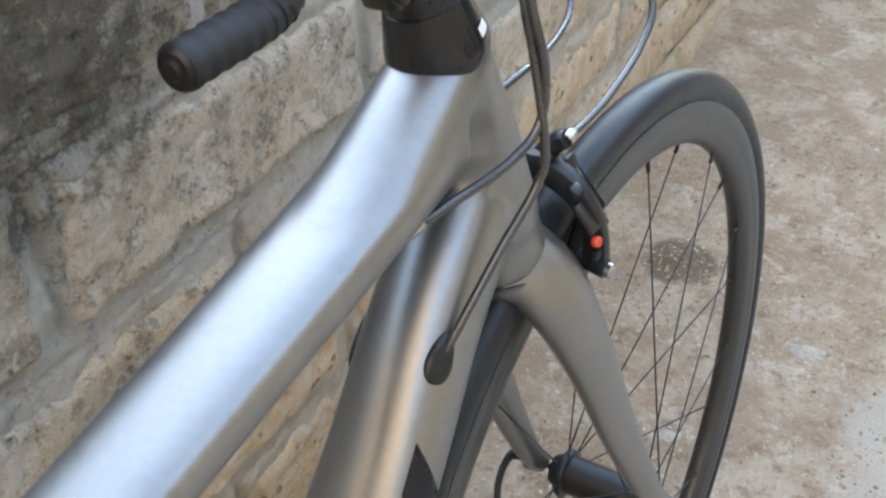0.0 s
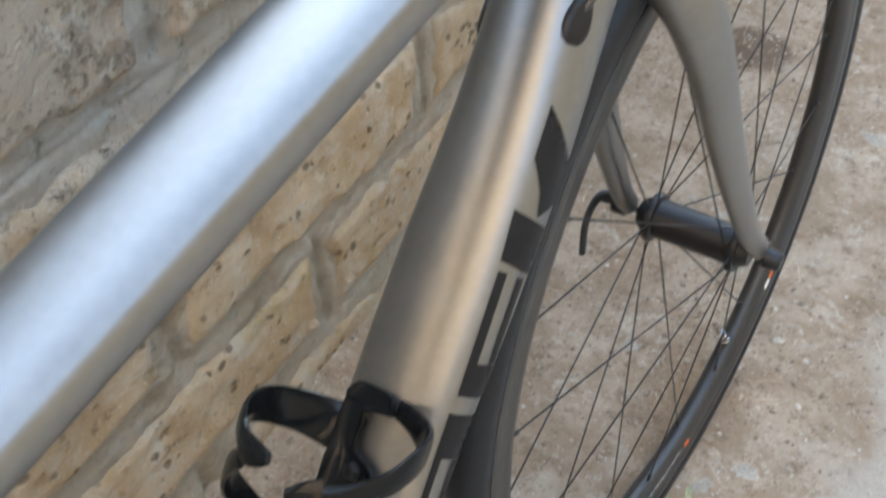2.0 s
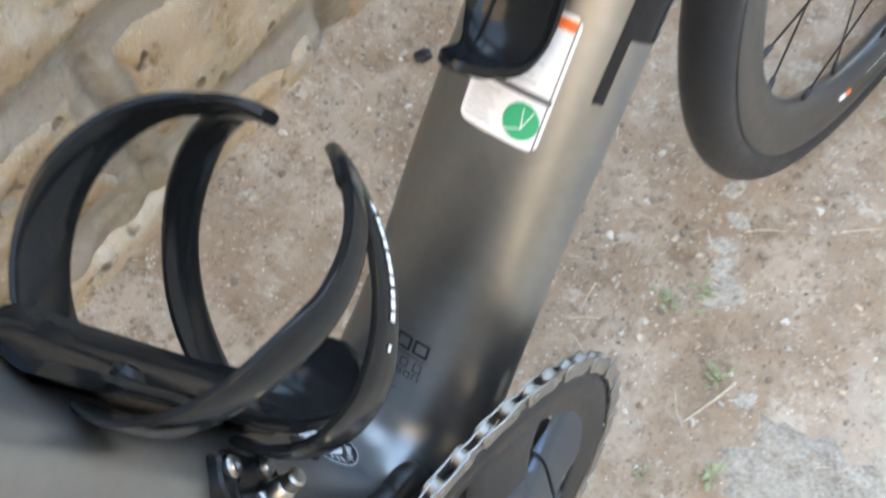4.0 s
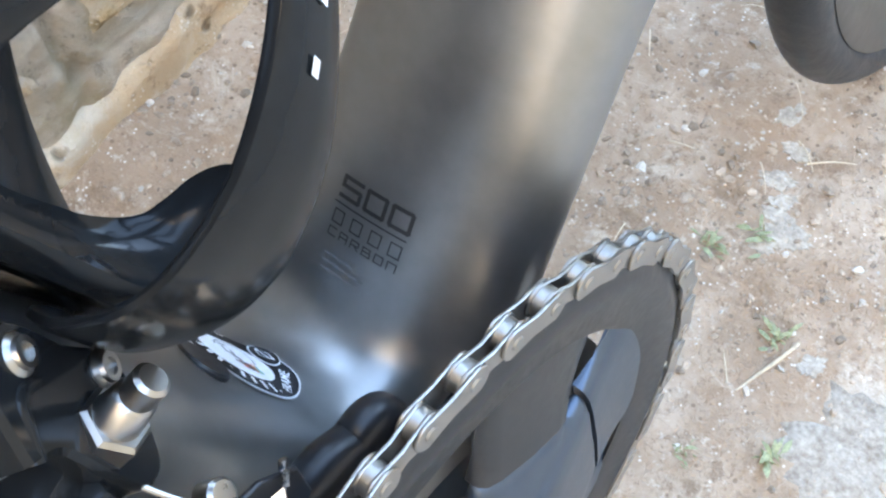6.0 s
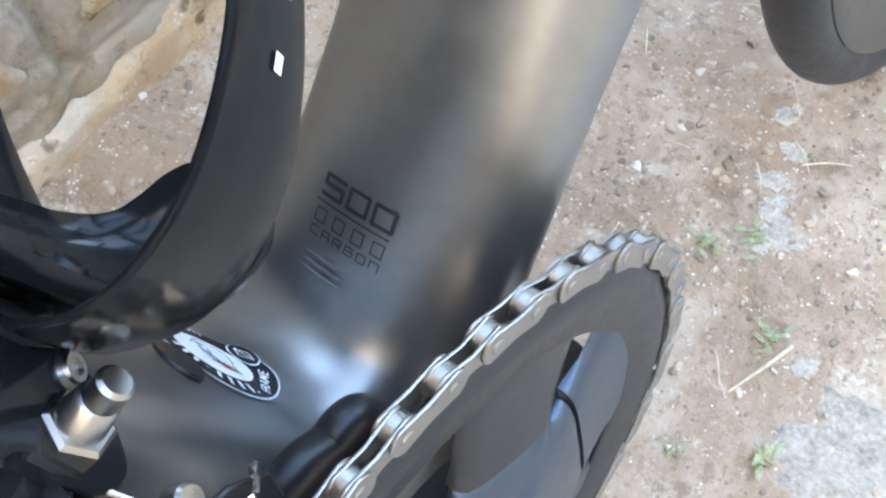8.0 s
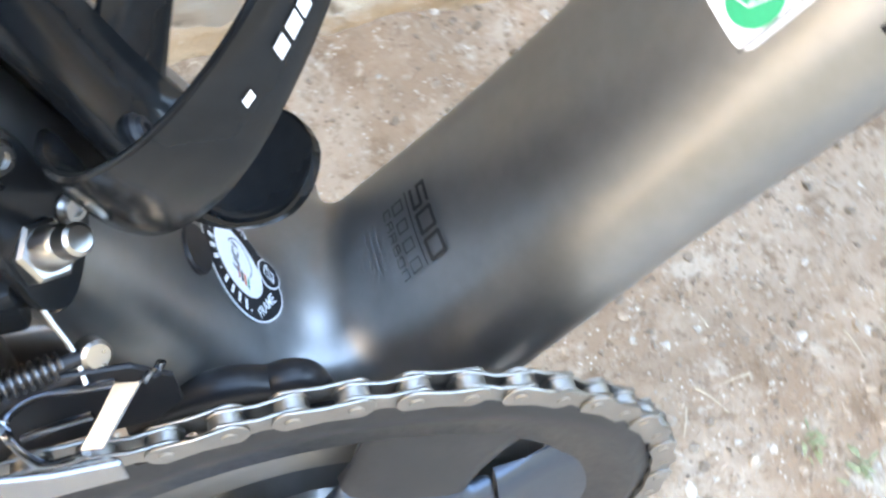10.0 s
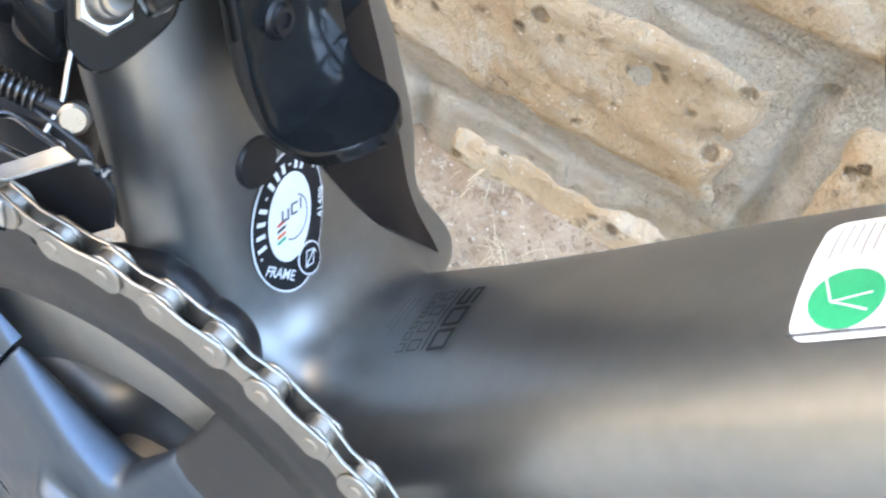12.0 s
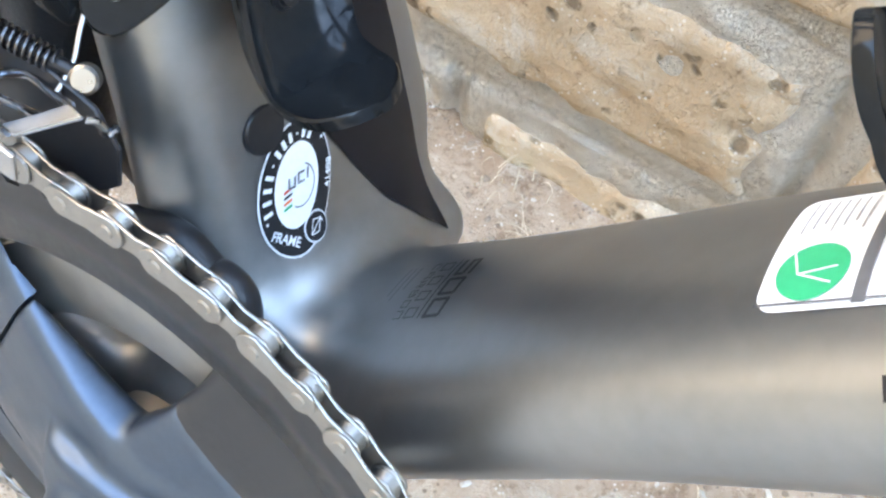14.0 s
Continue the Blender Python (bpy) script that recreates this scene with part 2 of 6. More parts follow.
def build_frame():
    """The one-piece frame: tubes of changing section, melted into one skin."""
    bm = bmesh.new()
    # down tube: broad and flat
    sweep(bm, [(-0.004, -0.010, -0.022, 0.036, 0.017), (-0.004, 0.014, 0.004, 0.037, 0.020), (-0.0035, 0.036, 0.032, 0.0368, 0.0195), (-0.003, 0.0665, 0.0728, 0.0348, 0.0195), (-0.0020, 0.1003, 0.1198, 0.0338, 0.0204), (0.001, 0.1905, 0.2268, 0.0328, 0.021), (0.004, 0.26, 0.302, 0.0332, 0.0225), (0.006, 0.31, 0.355, 0.031, 0.0245), (0.0035, 0.36, 0.405, 0.0285, 0.028), (0, 0.412, 0.445, 0.027, 0.031)], n=28, power=2.2)
    # seat tube: spreads wide and flat towards the bottom bracket
    sweep(bm, [(-0.014, 0.002, 0.0, 0.046, 0.018), (-0.0235, -0.0107, 0.045, 0.0540, 0.017), (-0.0242, -0.0210, 0.073, 0.0508, 0.0165), (-0.0215, -0.030, 0.0997, 0.0458, 0.016), (-0.0205, -0.0506, 0.155, 0.0405, 0.016), (-0.015, -0.070, 0.215, 0.033, 0.0165), (-0.003, -0.098, 0.30, 0.021, 0.0175), (0, -0.137, 0.45, 0.0165, 0.017)], n=32, power=3.0)
    # the wall side of the down tube's root is square and runs into the seat tube
    sweep(bm, [(-0.013, 0.012, 0.002, 0.035, 0.0195), (-0.012, 0.034, 0.034, 0.030, 0.0195), (-0.0115, 0.060, 0.0665, 0.0255, 0.0190), (-0.010, 0.090, 0.106, 0.0220, 0.0175)], n=28, power=3.6)
    rod(bm, (-0.074, 0.008, 0.018), (0.020, 0.008, 0.022), 0.0165, n=24)
    rod(bm, (-0.052, 0.012, 0.034), (0.020, 0.013, 0.037), 0.007, 0.016, n=24)
    rod(bm, (-0.047, 0, 0), (0.039, 0, 0), 0.0245, n=28)
    sweep(bm, [(0, -0.125, 0.410, 0.0245, 0.0110), (0, 0.0, 0.428, 0.0262, 0.0118), (0, 0.128, 0.4515, 0.0270, 0.0128), (0, 0.25, 0.4745, 0.0278, 0.0134), (0, 0.34, 0.492, 0.0286, 0.0150), (0, 0.385, 0.502, 0.0275, 0.019)], n=48, power=3.0)
    sweep(bm, [(0, 0.285, 0.4815, 0.0245, 0.0125), (0, 0.330, 0.493, 0.0262, 0.0150), (0, 0.362, 0.506, 0.0265, 0.0180), (0, 0.386, 0.520, 0.0252, 0.0170), (0, 0.402, 0.531, 0.0235, 0.0120)], n=40, power=2.4)
    top = CROWN + HEAD * 0.147
    rod(bm, CROWN, top, 0.0265, 0.0245, n=28)
    rod(bm, CROWN + HEAD * 0.03, CROWN + HEAD * 0.11, 0.0275, 0.0265, n=28)
    for s in (-1, 1):  # chainstays and seatstays
        sweep(bm, [(s * 0.028, -0.01, -0.004, 0.013, 0.020), (s * 0.034, -0.10, 0.012, 0.008, 0.016), (s * 0.052, -0.25, 0.045, 0.008, 0.012), (s * 0.062, -0.398, 0.074, 0.006, 0.011)], n=16)
        sweep(bm, [(s * 0.012, -0.125, 0.405, 0.008, 0.010), (s * 0.030, -0.20, 0.32, 0.0065, 0.009), (s * 0.060, -0.39, 0.088, 0.006, 0.009)], n=14)
    me = bpy.data.meshes.new("frame")
    bmesh.ops.recalc_face_normals(bm, faces=bm.faces)
    bm.to_mesh(me)
    bm.free()
    rough = new("frame_rough", me)
    rm = rough.modifiers.new("skin", "REMESH")
    rm.mode, rm.voxel_size = "VOXEL", 0.0022
    bpy.context.view_layer.update()
    cast = bpy.data.meshes.new_from_object(rough.evaluated_get(bpy.context.evaluated_depsgraph_get()))
    bpy.data.objects.remove(rough)
    skin = soften(cast)
    skin.name = "frame"
    skin.materials.clear()
    skin.materials.append(PAINT)
    smooth(skin)
    ob = new("frame", skin)
    ob.parent, ob.location = bicycle, (0, 0, BBH)
    ob["label"] = "matt silver-grey carbon frame"
    return ob


frame_ob = build_frame()
SKIN = BVHTree.FromPolygons([v.co.copy() for v in frame_ob.data.vertices], [tuple(p.vertices) for p in frame_ob.data.polygons])


def wheel_axis(turn):
    return Vector((math.cos(radians(turn)), -math.sin(radians(turn)), -0.02)).normalized()


def tyre_mesh(hub, turn):
    bm = bmesh.new()
    prof = []
    R, w = 0.3300, 0.0140
    for i in range(22):
        a = radians(-38 + 256 * i / 21)
        prof.append((w * math.cos(a), R + w * 0.98 * math.sin(a)))
    for h, r in ((-0.0095, 0.3185), (0.0095, 0.3185)):
        prof.append((h, r))
    lathe(bm, prof, hub, wheel_axis(turn), 120)
    return bm


def rim_mesh(hub, turn):
    bm = bmesh.new()
    prof = [(0.0118, 0.3215), (0.0122, 0.3195), (0.0120, 0.3100), (0.0116, 0.3090), (0.0112, 0.3020), (0.0090, 0.2935), (0.0050, 0.2885), (0, 0.2870)]
    prof = prof + [(-h, r) for h, r in prof[-2::-1]] + [(-0.008, 0.317), (0.008, 0.317)]
    lathe(bm, prof, hub, wheel_axis(turn), 120)
    return bm


def wheel_frame(hub, turn):
    """A matrix whose x is the axle and whose z is up, at the hub."""
    x = wheel_axis(turn)
    y = Vector((0, 0, 1)).cross(x).normalized()
    z = x.cross(y)
    return Matrix.Translation(hub) @ Matrix((x, y, z)).transposed().to_4x4()


def build_wheel(nm, hub, turn, lab, flange, spokes):
    wheel = new(nm)
    wheel.parent, wheel.location = bicycle, (0, 0, BBH)
    wheel["label"] = lab
    m = wheel_frame(hub, turn)
    part("tyre", tyre_mesh(hub, turn), RUBBER, wheel, "black rubber tyre")
    part("rim", rim_mesh(hub, turn), RIM, wheel, "dark grey deep rim")
    bm = bmesh.new()
    f = flange
    lathe(bm, [(-0.048, 0.004), (-0.048, 0.012), (-0.043, 0.0145), (-f - 0.003, 0.016), (-f - 0.003, 0.0205), (-f, 0.0215), (-f + 0.003, 0.0205), (-f + 0.004, 0.0165), (f - 0.012, 0.0165), (f - 0.004, 0.0170), (f - 0.003, 0.0205), (f, 0.0215), (f + 0.003, 0.0205), (f + 0.003, 0.016), (0.043, 0.0145), (0.048, 0.012), (0.048, 0.004)], hub, wheel_axis(turn), 36)
    part("hub", bm, SATIN_BLACK, wheel, "black alloy hub")
    meshes = {}
    for side in (-1, 1):
        for lean in (-1, 1):
            bm = bmesh.new()
            a0, a1 = 0.0, lean * (0.62 if side > 0 else 0.05)
            p0 = Vector((side * (f + (0.0025 if lean > 0 else -0.0025)), 0.0185 * math.sin(a1 * 1.6), 0.0185 * math.cos(a1 * 1.6)))
            p1 = Vector((side * 0.0025, 0, 0.2885))
            rod(bm, p0, p1, 0.0007, n=6)
            rod(bm, p1 + (p0 - p1).normalized() * 0.010, p1 + (p0 - p1).normalized() * -0.002, 0.0017, n=6)
            me = bpy.data.meshes.new("spoke")
            bm.to_mesh(me)
            bm.free()
            me.materials.append(SPOKE)
            smooth(me)
            meshes[side, lean] = me
    for k in range(spokes):
        side = 1 if k % 2 else -1
        lean = 1 if (k // 2) % 2 else -1
        ob = new("spoke", meshes[side, lean])
        ob.parent = wheel
        ob.matrix_local = m @ Matrix.Rotation(2 * math.pi * (k + 0.35) / spokes, 4, "X")
    return wheel, m


SPOKE = material("spoke_black", (0.03, 0.03, 0.032), 0.35, 0.4, vary=0.2, scale=90)


def rim_patch(wheel, m, a0, a1, r0, r1, mat, name="rim_mark"):
    """A printed mark on the right flank of the rim between two angles (degrees from ahead)."""
    bm = bmesh.new()
    n = max(2, int(abs(a1 - a0)))
    rows = []
    for i in range(n + 1):
        a = radians(a0 + (a1 - a0) * i / n)
        row = []
        for r in (r0, (r0 + r1) / 2, r1):
            h = 0.0124 if r > 0.309 else 0.0045 + (r - 0.2885) / 0.0135 * 0.0072
            h = min(h, 0.0117) + 0.0006
            row.append(bm.verts.new(m @ Vector((h, r * math.cos(a), r * math.sin(a)))))
        rows.append(row)
    for q0, q1 in zip(rows, rows[1:]):
        for j in range(2):
            bm.faces.new((q0[j], q0[j + 1], q1[j + 1], q1[j]))
    return part(name, bm, mat, wheel)


front_wheel, FW = build_wheel("front_wheel", HUB, 0.8, "front wheel with black deep rim", 0.036, 24)
rear_wheel, RW = build_wheel("rear_wheel", REAR, 0.0, "rear wheel with black deep rim", 0.034, 24)
def build_fork():
    bm = bmesh.new()
    for s in (-1, 1):
        sweep(bm, [(s * 0.004, CROWN.y + 0.004, CROWN.z + 0.0, 0.024, 0.024), (s * 0.026, CROWN.y + 0.010, CROWN.z - 0.022, 0.0165, 0.025), (s * 0.040, CROWN.y + 0.026, CROWN.z - 0.075, 0.0120, 0.021), (s * 0.046, CROWN.y + 0.062, CROWN.z - 0.17, 0.0095, 0.017), (s * 0.052, CROWN.y + 0.108, CROWN.z - 0.27, 0.0070, 0.012), (s * 0.056, HUB.y - 0.002, HUB.z + 0.006, 0.0055, 0.010)], n=20)
    rod(bm, CROWN - HEAD * 0.012, CROWN + HEAD * 0.002, 0.0265, n=28)
    me = bpy.data.meshes.new("fork")
    bmesh.ops.recalc_face_normals(bm, faces=bm.faces)
    bm.to_mesh(me)
    bm.free()
    rough = new("fork_rough", me)
    rm = rough.modifiers.new("skin", "REMESH")
    rm.mode, rm.voxel_size = "VOXEL", 0.0022
    sm = rough.modifiers.new("soft", "SMOOTH")
    sm.factor, sm.iterations = 0.5, 14
    bpy.context.view_layer.update()
    skin = bpy.data.meshes.new_from_object(rough.evaluated_get(bpy.context.evaluated_depsgraph_get()))
    bpy.data.objects.remove(rough)
    skin.name = "fork"
    skin.materials.clear()
    skin.materials.append(PAINT)
    smooth(skin)
    ob = new("fork", skin)
    ob.parent, ob.location = bicycle, (0, 0, BBH)
    ob["label"] = "matt silver-grey carbon fork"
    return ob


fork_ob = build_fork()
bm = bmesh.new()
lathe(bm, [(-0.0005, 0.0240), (-0.0005, 0.0272), (0.0004, 0.0277), (0.0014, 0.0277), (0.0020, 0.0272), (0.0020, 0.0240)], CROWN - HEAD * 0.0010, HEAD, 48)
bike_part("crown_race", bm, ALLOY, "thin bright ring between head tube and fork")


# ---- front wheel: valve, skewer, printed marks ----
def on_rim(a, r, x=0.0):
    return FW @ Vector((x, r * math.cos(radians(a)), r * math.sin(radians(a))))


bm = bmesh.new()
rod(bm, on_rim(-63.5, 0.290), on_rim(-63.5, 0.262), 0.0032, n=12)
rod(bm, on_rim(-63.5, 0.284), on_rim(-63.5, 0.276), 0.0048, n=12, bevel=0.001)
rod(bm, on_rim(-63.5, 0.262), on_rim(-63.5, 0.250), 0.0024, n=10)
part("valve", bm, STEEL, front_wheel, "shiny steel tyre valve")
for a0, a1, mat in ((-45.2, -47.2, ORANGE), (-47.4, -49.6, WHITE), (-85.2, -86.8, ORANGE), (-112.0, -113.6, ORANGE), (-113.8, -116, WHITE)):
    rim_patch(front_wheel, FW, a0, a1, 0.2905, 0.3010, mat)
for k in range(8):  # a printed word, too small to read
    rim_patch(front_wheel, FW, -88.5 - 2.3 * k, -90.2 - 2.3 * k, 0.2925, 0.2985, WHITE)
bm = bmesh.new()
rod(bm, FW @ Vector((-0.066, 0, 0)), FW @ Vector((0.070, 0, 0)), 0.0027, n=12)
rod(bm, FW @ Vector((0.058, 0, 0)), FW @ Vector((0.072, 0, 0)), 0.0088, 0.0075, n=18, bevel=0.0015)
rod(bm, FW @ Vector((-0.060, 0, 0)), FW @ Vector((-0.074, 0, 0)), 0.0090, n=18, bevel=0.0015)
skewer = part("skewer", bm, SATIN_BLACK, front_wheel, "black quick-release axle")
bm = bmesh.new()
sweep(bm, [(*(FW @ Vector((-0.073, -0.002, 0.006))), 0.004, 0.006), (*(FW @ Vector((-0.081, -0.016, 0.012))), 0.003, 0.0055), (*(FW @ Vector((-0.082, -0.034, -0.002))), 0.0026, 0.005), (*(FW @ Vector((-0.078, -0.046, -0.026))), 0.0024, 0.0045)], n=12)
part("skewer_lever", bm, SATIN_BLACK, front_wheel, "black curved quick-release lever")

# ---- headset, stem and handlebar ----
HT = CROWN + HEAD * 0.147
bm = bmesh.new()
side, fwd = Vector((1, 0, 0)), Vector((0, 0.956, 0.292))
loft(bm, [ring_points(HT + HEAD * h, side, fwd, r, r, 36) for h, r in ((-0.002, 0.0240), (0.001, 0.0250), (0.004, 0.0250), (0.008, 0.0243), (0.026, 0.0198), (0.030, 0.0190), (0.0305, 0.0182), (0.031, 0.0190), (0.041, 0.0190), (0.042, 0.018))])
headset = bike_part("headset_cover", bm, HEADSET_BLACK, "black tapered headset cover and spacer")
for h0, h1, mat, a0, a1 in ((0.0090, 0.0140, WHITE, 6, 26),):
    bm = bmesh.new()
    rows = []
    for i in range(13):
        a = radians(a0 + (a1 - a0) * i / 12)
        row = []
        for h in (h0, (h0 + h1) / 2, h1):
            r = (0.0243 - (h - 0.008) * 0.25 if h > 0.008 else 0.0250) + 0.0005
            row.append(bm.verts.new(HT + HEAD * h + side * (r * math.cos(a)) + fwd * (r * math.sin(a))))
        rows.append(row)
    for q0, q1 in zip(rows, rows[1:]):
        for j in range(2):
            bm.faces.new((q0[j], q0[j + 1], q1[j + 1], q1[j]))
    part("printed_band", bm, mat, headset)
bm = bmesh.new()
loft(bm, [ring_points(HT + HEAD * h, side, fwd, r, r, 32) for h, r in ((0.042, 0.0175), (0.0425, 0.0195), (0.075, 0.0195), (0.082, 0.0185), (0.083, 0.012))])
sweep(bm, [(*(HT + HEAD * 0.062 + fwd * 0.012), 0.017, 0.018), (*(HT + HEAD * 0.066 + fwd * 0.05), 0.0155, 0.0155), (*(HT + HEAD * 0.072 + fwd * 0.098), 0.020, 0.019)], n=20)
BAR_C = HT + HEAD * 0.073 + fwd * 0.108
rod(bm, BAR_C - side * 0.024, BAR_C + side * 0.024, 0.0215, n=28, bevel=0.003)
box(bm, HT + HEAD * 0.058 - fwd * 0.022, (0.020, 0.013, 0.032), Matrix.Rotation(radians(17), 4, "X"), 0.003)
stem = bike_part("stem", bm, HEADSET_BLACK, "black alloy stem")
for h in (0.050, 0.068):
    bm = bmesh.new()
    rod(bm, HT + HEAD * h - fwd * 0.024 - side * 0.018, HT + HEAD * h - fwd * 0.024 + side * 0.013, 0.0045, n=14, bevel=0.001)
    part("bolt", bm, SATIN_BLACK, stem)
bm = bmesh.new()
wire(bm, [(-0.06, BAR_C.y, BAR_C.z), (0.0, BAR_C.y, BAR_C.z), (0.06, BAR_C.y, BAR_C.z)], 0.0155, 18)
handlebar = bike_part("handlebar", bm, SATIN_BLACK, "black drop handlebar")
for s in (-1, 1):
    end_y, end_z = 0.4235, 0.4825
    bx = 0.202 if s < 0 else 0.216
    pts = [(s * 0.06, BAR_C.y, BAR_C.z), (s * 0.15, BAR_C.y, BAR_C.z), (s * 0.188, BAR_C.y + 0.012, BAR_C.z), (s * 0.198, BAR_C.y + 0.055, BAR_C.z - 0.002), (s * 0.199, BAR_C.y + 0.085, BAR_C.z - 0.035), (s * 0.200, BAR_C.y + 0.078, BAR_C.z - 0.080), (s * 0.201, BAR_C.y + 0.040, BAR_C.z - 0.118), (s * bx, 0.515, 0.4885), (s * bx, end_y, end_z)]
    line = spline(pts, 14)
    bm = bmesh.new()
    rings = []
    for i, q in enumerate(line):
        c = Vector(q)
        t = (Vector(line[min(i + 1, len(line) - 1)]) - Vector(line[max(i - 1, 0)])).normalized()
        a = Vector((0, 0, 1)) if abs(t.z) < 0.8 else Vector((0, 1, 0))
        a = (a - t * a.dot(t)).normalized()
        b = t.cross(a)
        # overlapping turns of tape: each turn swells towards its edge
        for k in range(2):
            u = i + k * 0.5
            r = 0.0152 + 0.0017 * ((u / 2.0) % 1.0)
            off = t * (0.0045 * k) if i < len(line) - 1 else t * (0.001 * k)
            rings.append(ring_points(c + off, a, b, r, r * 1.04, 20))
    loft(bm, rings)
    part("bar_tape", bm, TAPE, handlebar, "black spiral-wound handlebar tape")
    bm = bmesh.new()
    rod(bm, (s * bx, end_y + 0.002, end_z), (s * bx, end_y - 0.0045, end_z - 0.0002), 0.0158, 0.0150, n=26, bevel=0.0022)
    rod(bm, (s * bx, end_y - 0.003, end_z), (s * bx, end_y - 0.0062, end_z - 0.0003), 0.0085, 0.0070, n=20, bevel=0.0012)
    part("bar_end_plug", bm, SATIN_BLACK, handlebar, "black plastic bar-end plug")

# ---- cables ----
CABLES = [
    ("shift_cable", "black shift cable running into the top tube", [(0.0205, 0.3392, 0.4787), (0.029, 0.3577, 0.4834), (0.038, 0.3936, 0.4869), (0.044, 0.4139, 0.4988), (0.045, 0.4195, 0.525), (0.040, 0.4179, 0.5571), (0.030, 0.430, 0.60), (0.06, 0.47, 0.625)], 0.0024),
    ("shift_cable", "black shift cable running into the down tube", [(0.0270, 0.3400, 0.4080), (0.0315, 0.3500, 0.4200), (0.038, 0.3818, 0.4464), (0.044, 0.4086, 0.468), (0.047, 0.413, 0.4879), (0.040, 0.4184, 0.5302), (0.036, 0.419, 0.5562), (0.024, 0.435, 0.60), (0.05, 0.47, 0.62)], 0.0024),
    ("brake_cable", "black brake cable arching over the front wheel", [(0.020, 0.4931, 0.4492), (0.020, 0.515, 0.4485), (0.020, 0.5453, 0.4507), (0.015, 0.6023, 0.4579), (0.010, 0.6311, 0.4761), (-0.01, 0.640, 0.520), (-0.04, 0.60, 0.59), (-0.075, 0.53, 0.625)], 0.0025),
    ("shift_cable", "black shift cable running to the far side of the head tube", [(-0.030, 0.372, 0.425), (-0.036, 0.43, 0.455), (-0.030, 0.5241, 0.4631), (-0.040, 0.575, 0.4530), (-0.060, 0.656, 0.4584), (-0.085, 0.66, 0.52), (-0.10, 0.56, 0.615)], 0.0024),
]
for nm, lab, pts, r in CABLES:
    bm = bmesh.new()
    wire(bm, pts, r, 12, 10)
    bike_part(nm, bm, CABLE, lab)
bm = bmesh.new()
rod(bm, (0.0190, 0.3350, 0.4772), (0.0228, 0.3435, 0.4797), 0.0033, 0.0029, n=14, bevel=0.0006)
bike_part("cable_ferrule", bm, STEEL, "bright steel cable ferrule")
bm = bmesh.new()
rod(bm, (0.020, 0.4880, 0.4480), (0.020, 0.4955, 0.4493), 0.0042, n=16, bevel=0.0008)
bike_part("barrel_adjuster", bm, STEEL, "bright knurled barrel adjuster")

def port_cover(c, n, u, w, h, name="cable_port"):
    """A moulded plug where a cable enters the tube: a rounded drop."""
    c, n, u = Vector(c), Vector(n).normalized(), Vector(u)
    hit = SKIN.ray_cast(c + n * 0.04, -n, 0.08)[0]
    c = hit or c
    u = (u - n * u.dot(n)).normalized()
    v = n.cross(u)
    bm = bmesh.new()
    rings = []
    for k, (f, d) in enumerate(((1.0, -0.004), (1.0, 0.0004), (0.86, 0.0016), (0.55, 0.0021))):
        ring = []
        for i in range(24):
            a = 2 * math.pi * i / 24
            wide = w * (1.0 - 0.30 * math.sin(a))
            ring.append(c + n * d + v * (wide * math.cos(a) * f) + u * (h * math.sin(a) * f))
        rings.append(ring)
    loft(bm, rings)
    return bike_part(name, bm, SATIN_BLACK, "black moulded cable port")


port_cover((0.0245, 0.3400, 0.4065), (0.80, -0.43, 0.42), (0, 0.69, 0.72), 0.0068, 0.0135)
port_cover((-0.0300, 0.3400, 0.4000), (-0.95, -0.22, 0.22), (0, 0.69, 0.72), 0.0068, 0.0145)

# ---- front brake ----
bm = bmesh.new()
for s in (1, -1):
    sweep(bm, [(-s * 0.014, 0.482, 0.436, 0.008, 0.007), (s * 0.008, 0.484, 0.432, 0.008, 0.008), (s * 0.028, 0.485, 0.417, 0.0060, 0.0075), (s * 0.037, 0.487, 0.396, 0.0052, 0.0075), (s * 0.037, 0.489, 0.370, 0.0055, 0.0080)], n=14, side=(0, 1, 0), power=3.5)
rod(bm, (0, 0.455, 0.412), (0, 0.496, 0.428), 0.007, n=18, bevel=0.001)
sweep(bm, [(0.002, 0.486, 0.434, 0.007, 0.006), (0.014, 0.489, 0.446, 0.006, 0.006), (0.020, 0.489, 0.449, 0.006, 0.005)], n=12, side=(0, 1, 0), power=3)
brake = bike_part("front_brake", bm, SATIN_BLACK, "black dual-pivot front brake caliper")
for i, (c, sz, rot) in enumerate((((0.026, 0.494, 0.414), (0.012, 0.010, 0.030), 38), ((0.014, 0.494, 0.428), (0.016, 0.011, 0.012), 20), ((0.033, 0.493, 0.400), (0.010, 0.012, 0.018), 30), ((0.020, 0.498, 0.420), (0.006, 0.008, 0.016), 40), ((0.036, 0.479, 0.408), (0.004, 0.012, 0.020), 34), ((0.030, 0.478, 0.424), (0.005, 0.010, 0.008), 50), ((0.041, 0.484, 0.383), (0.004, 0.014, 0.006), 0))):
    bm = bmesh.new()
    box(bm, c, sz, Matrix.Rotation(radians(-rot), 4, "Y"), 0.0018)
    part("linkage", bm, (GLOSS_BLACK, SATIN_BLACK, GLOSS_BLACK, SATIN_BLACK, RING_GREY, SATIN_BLACK, SATIN_BLACK)[i], brake)
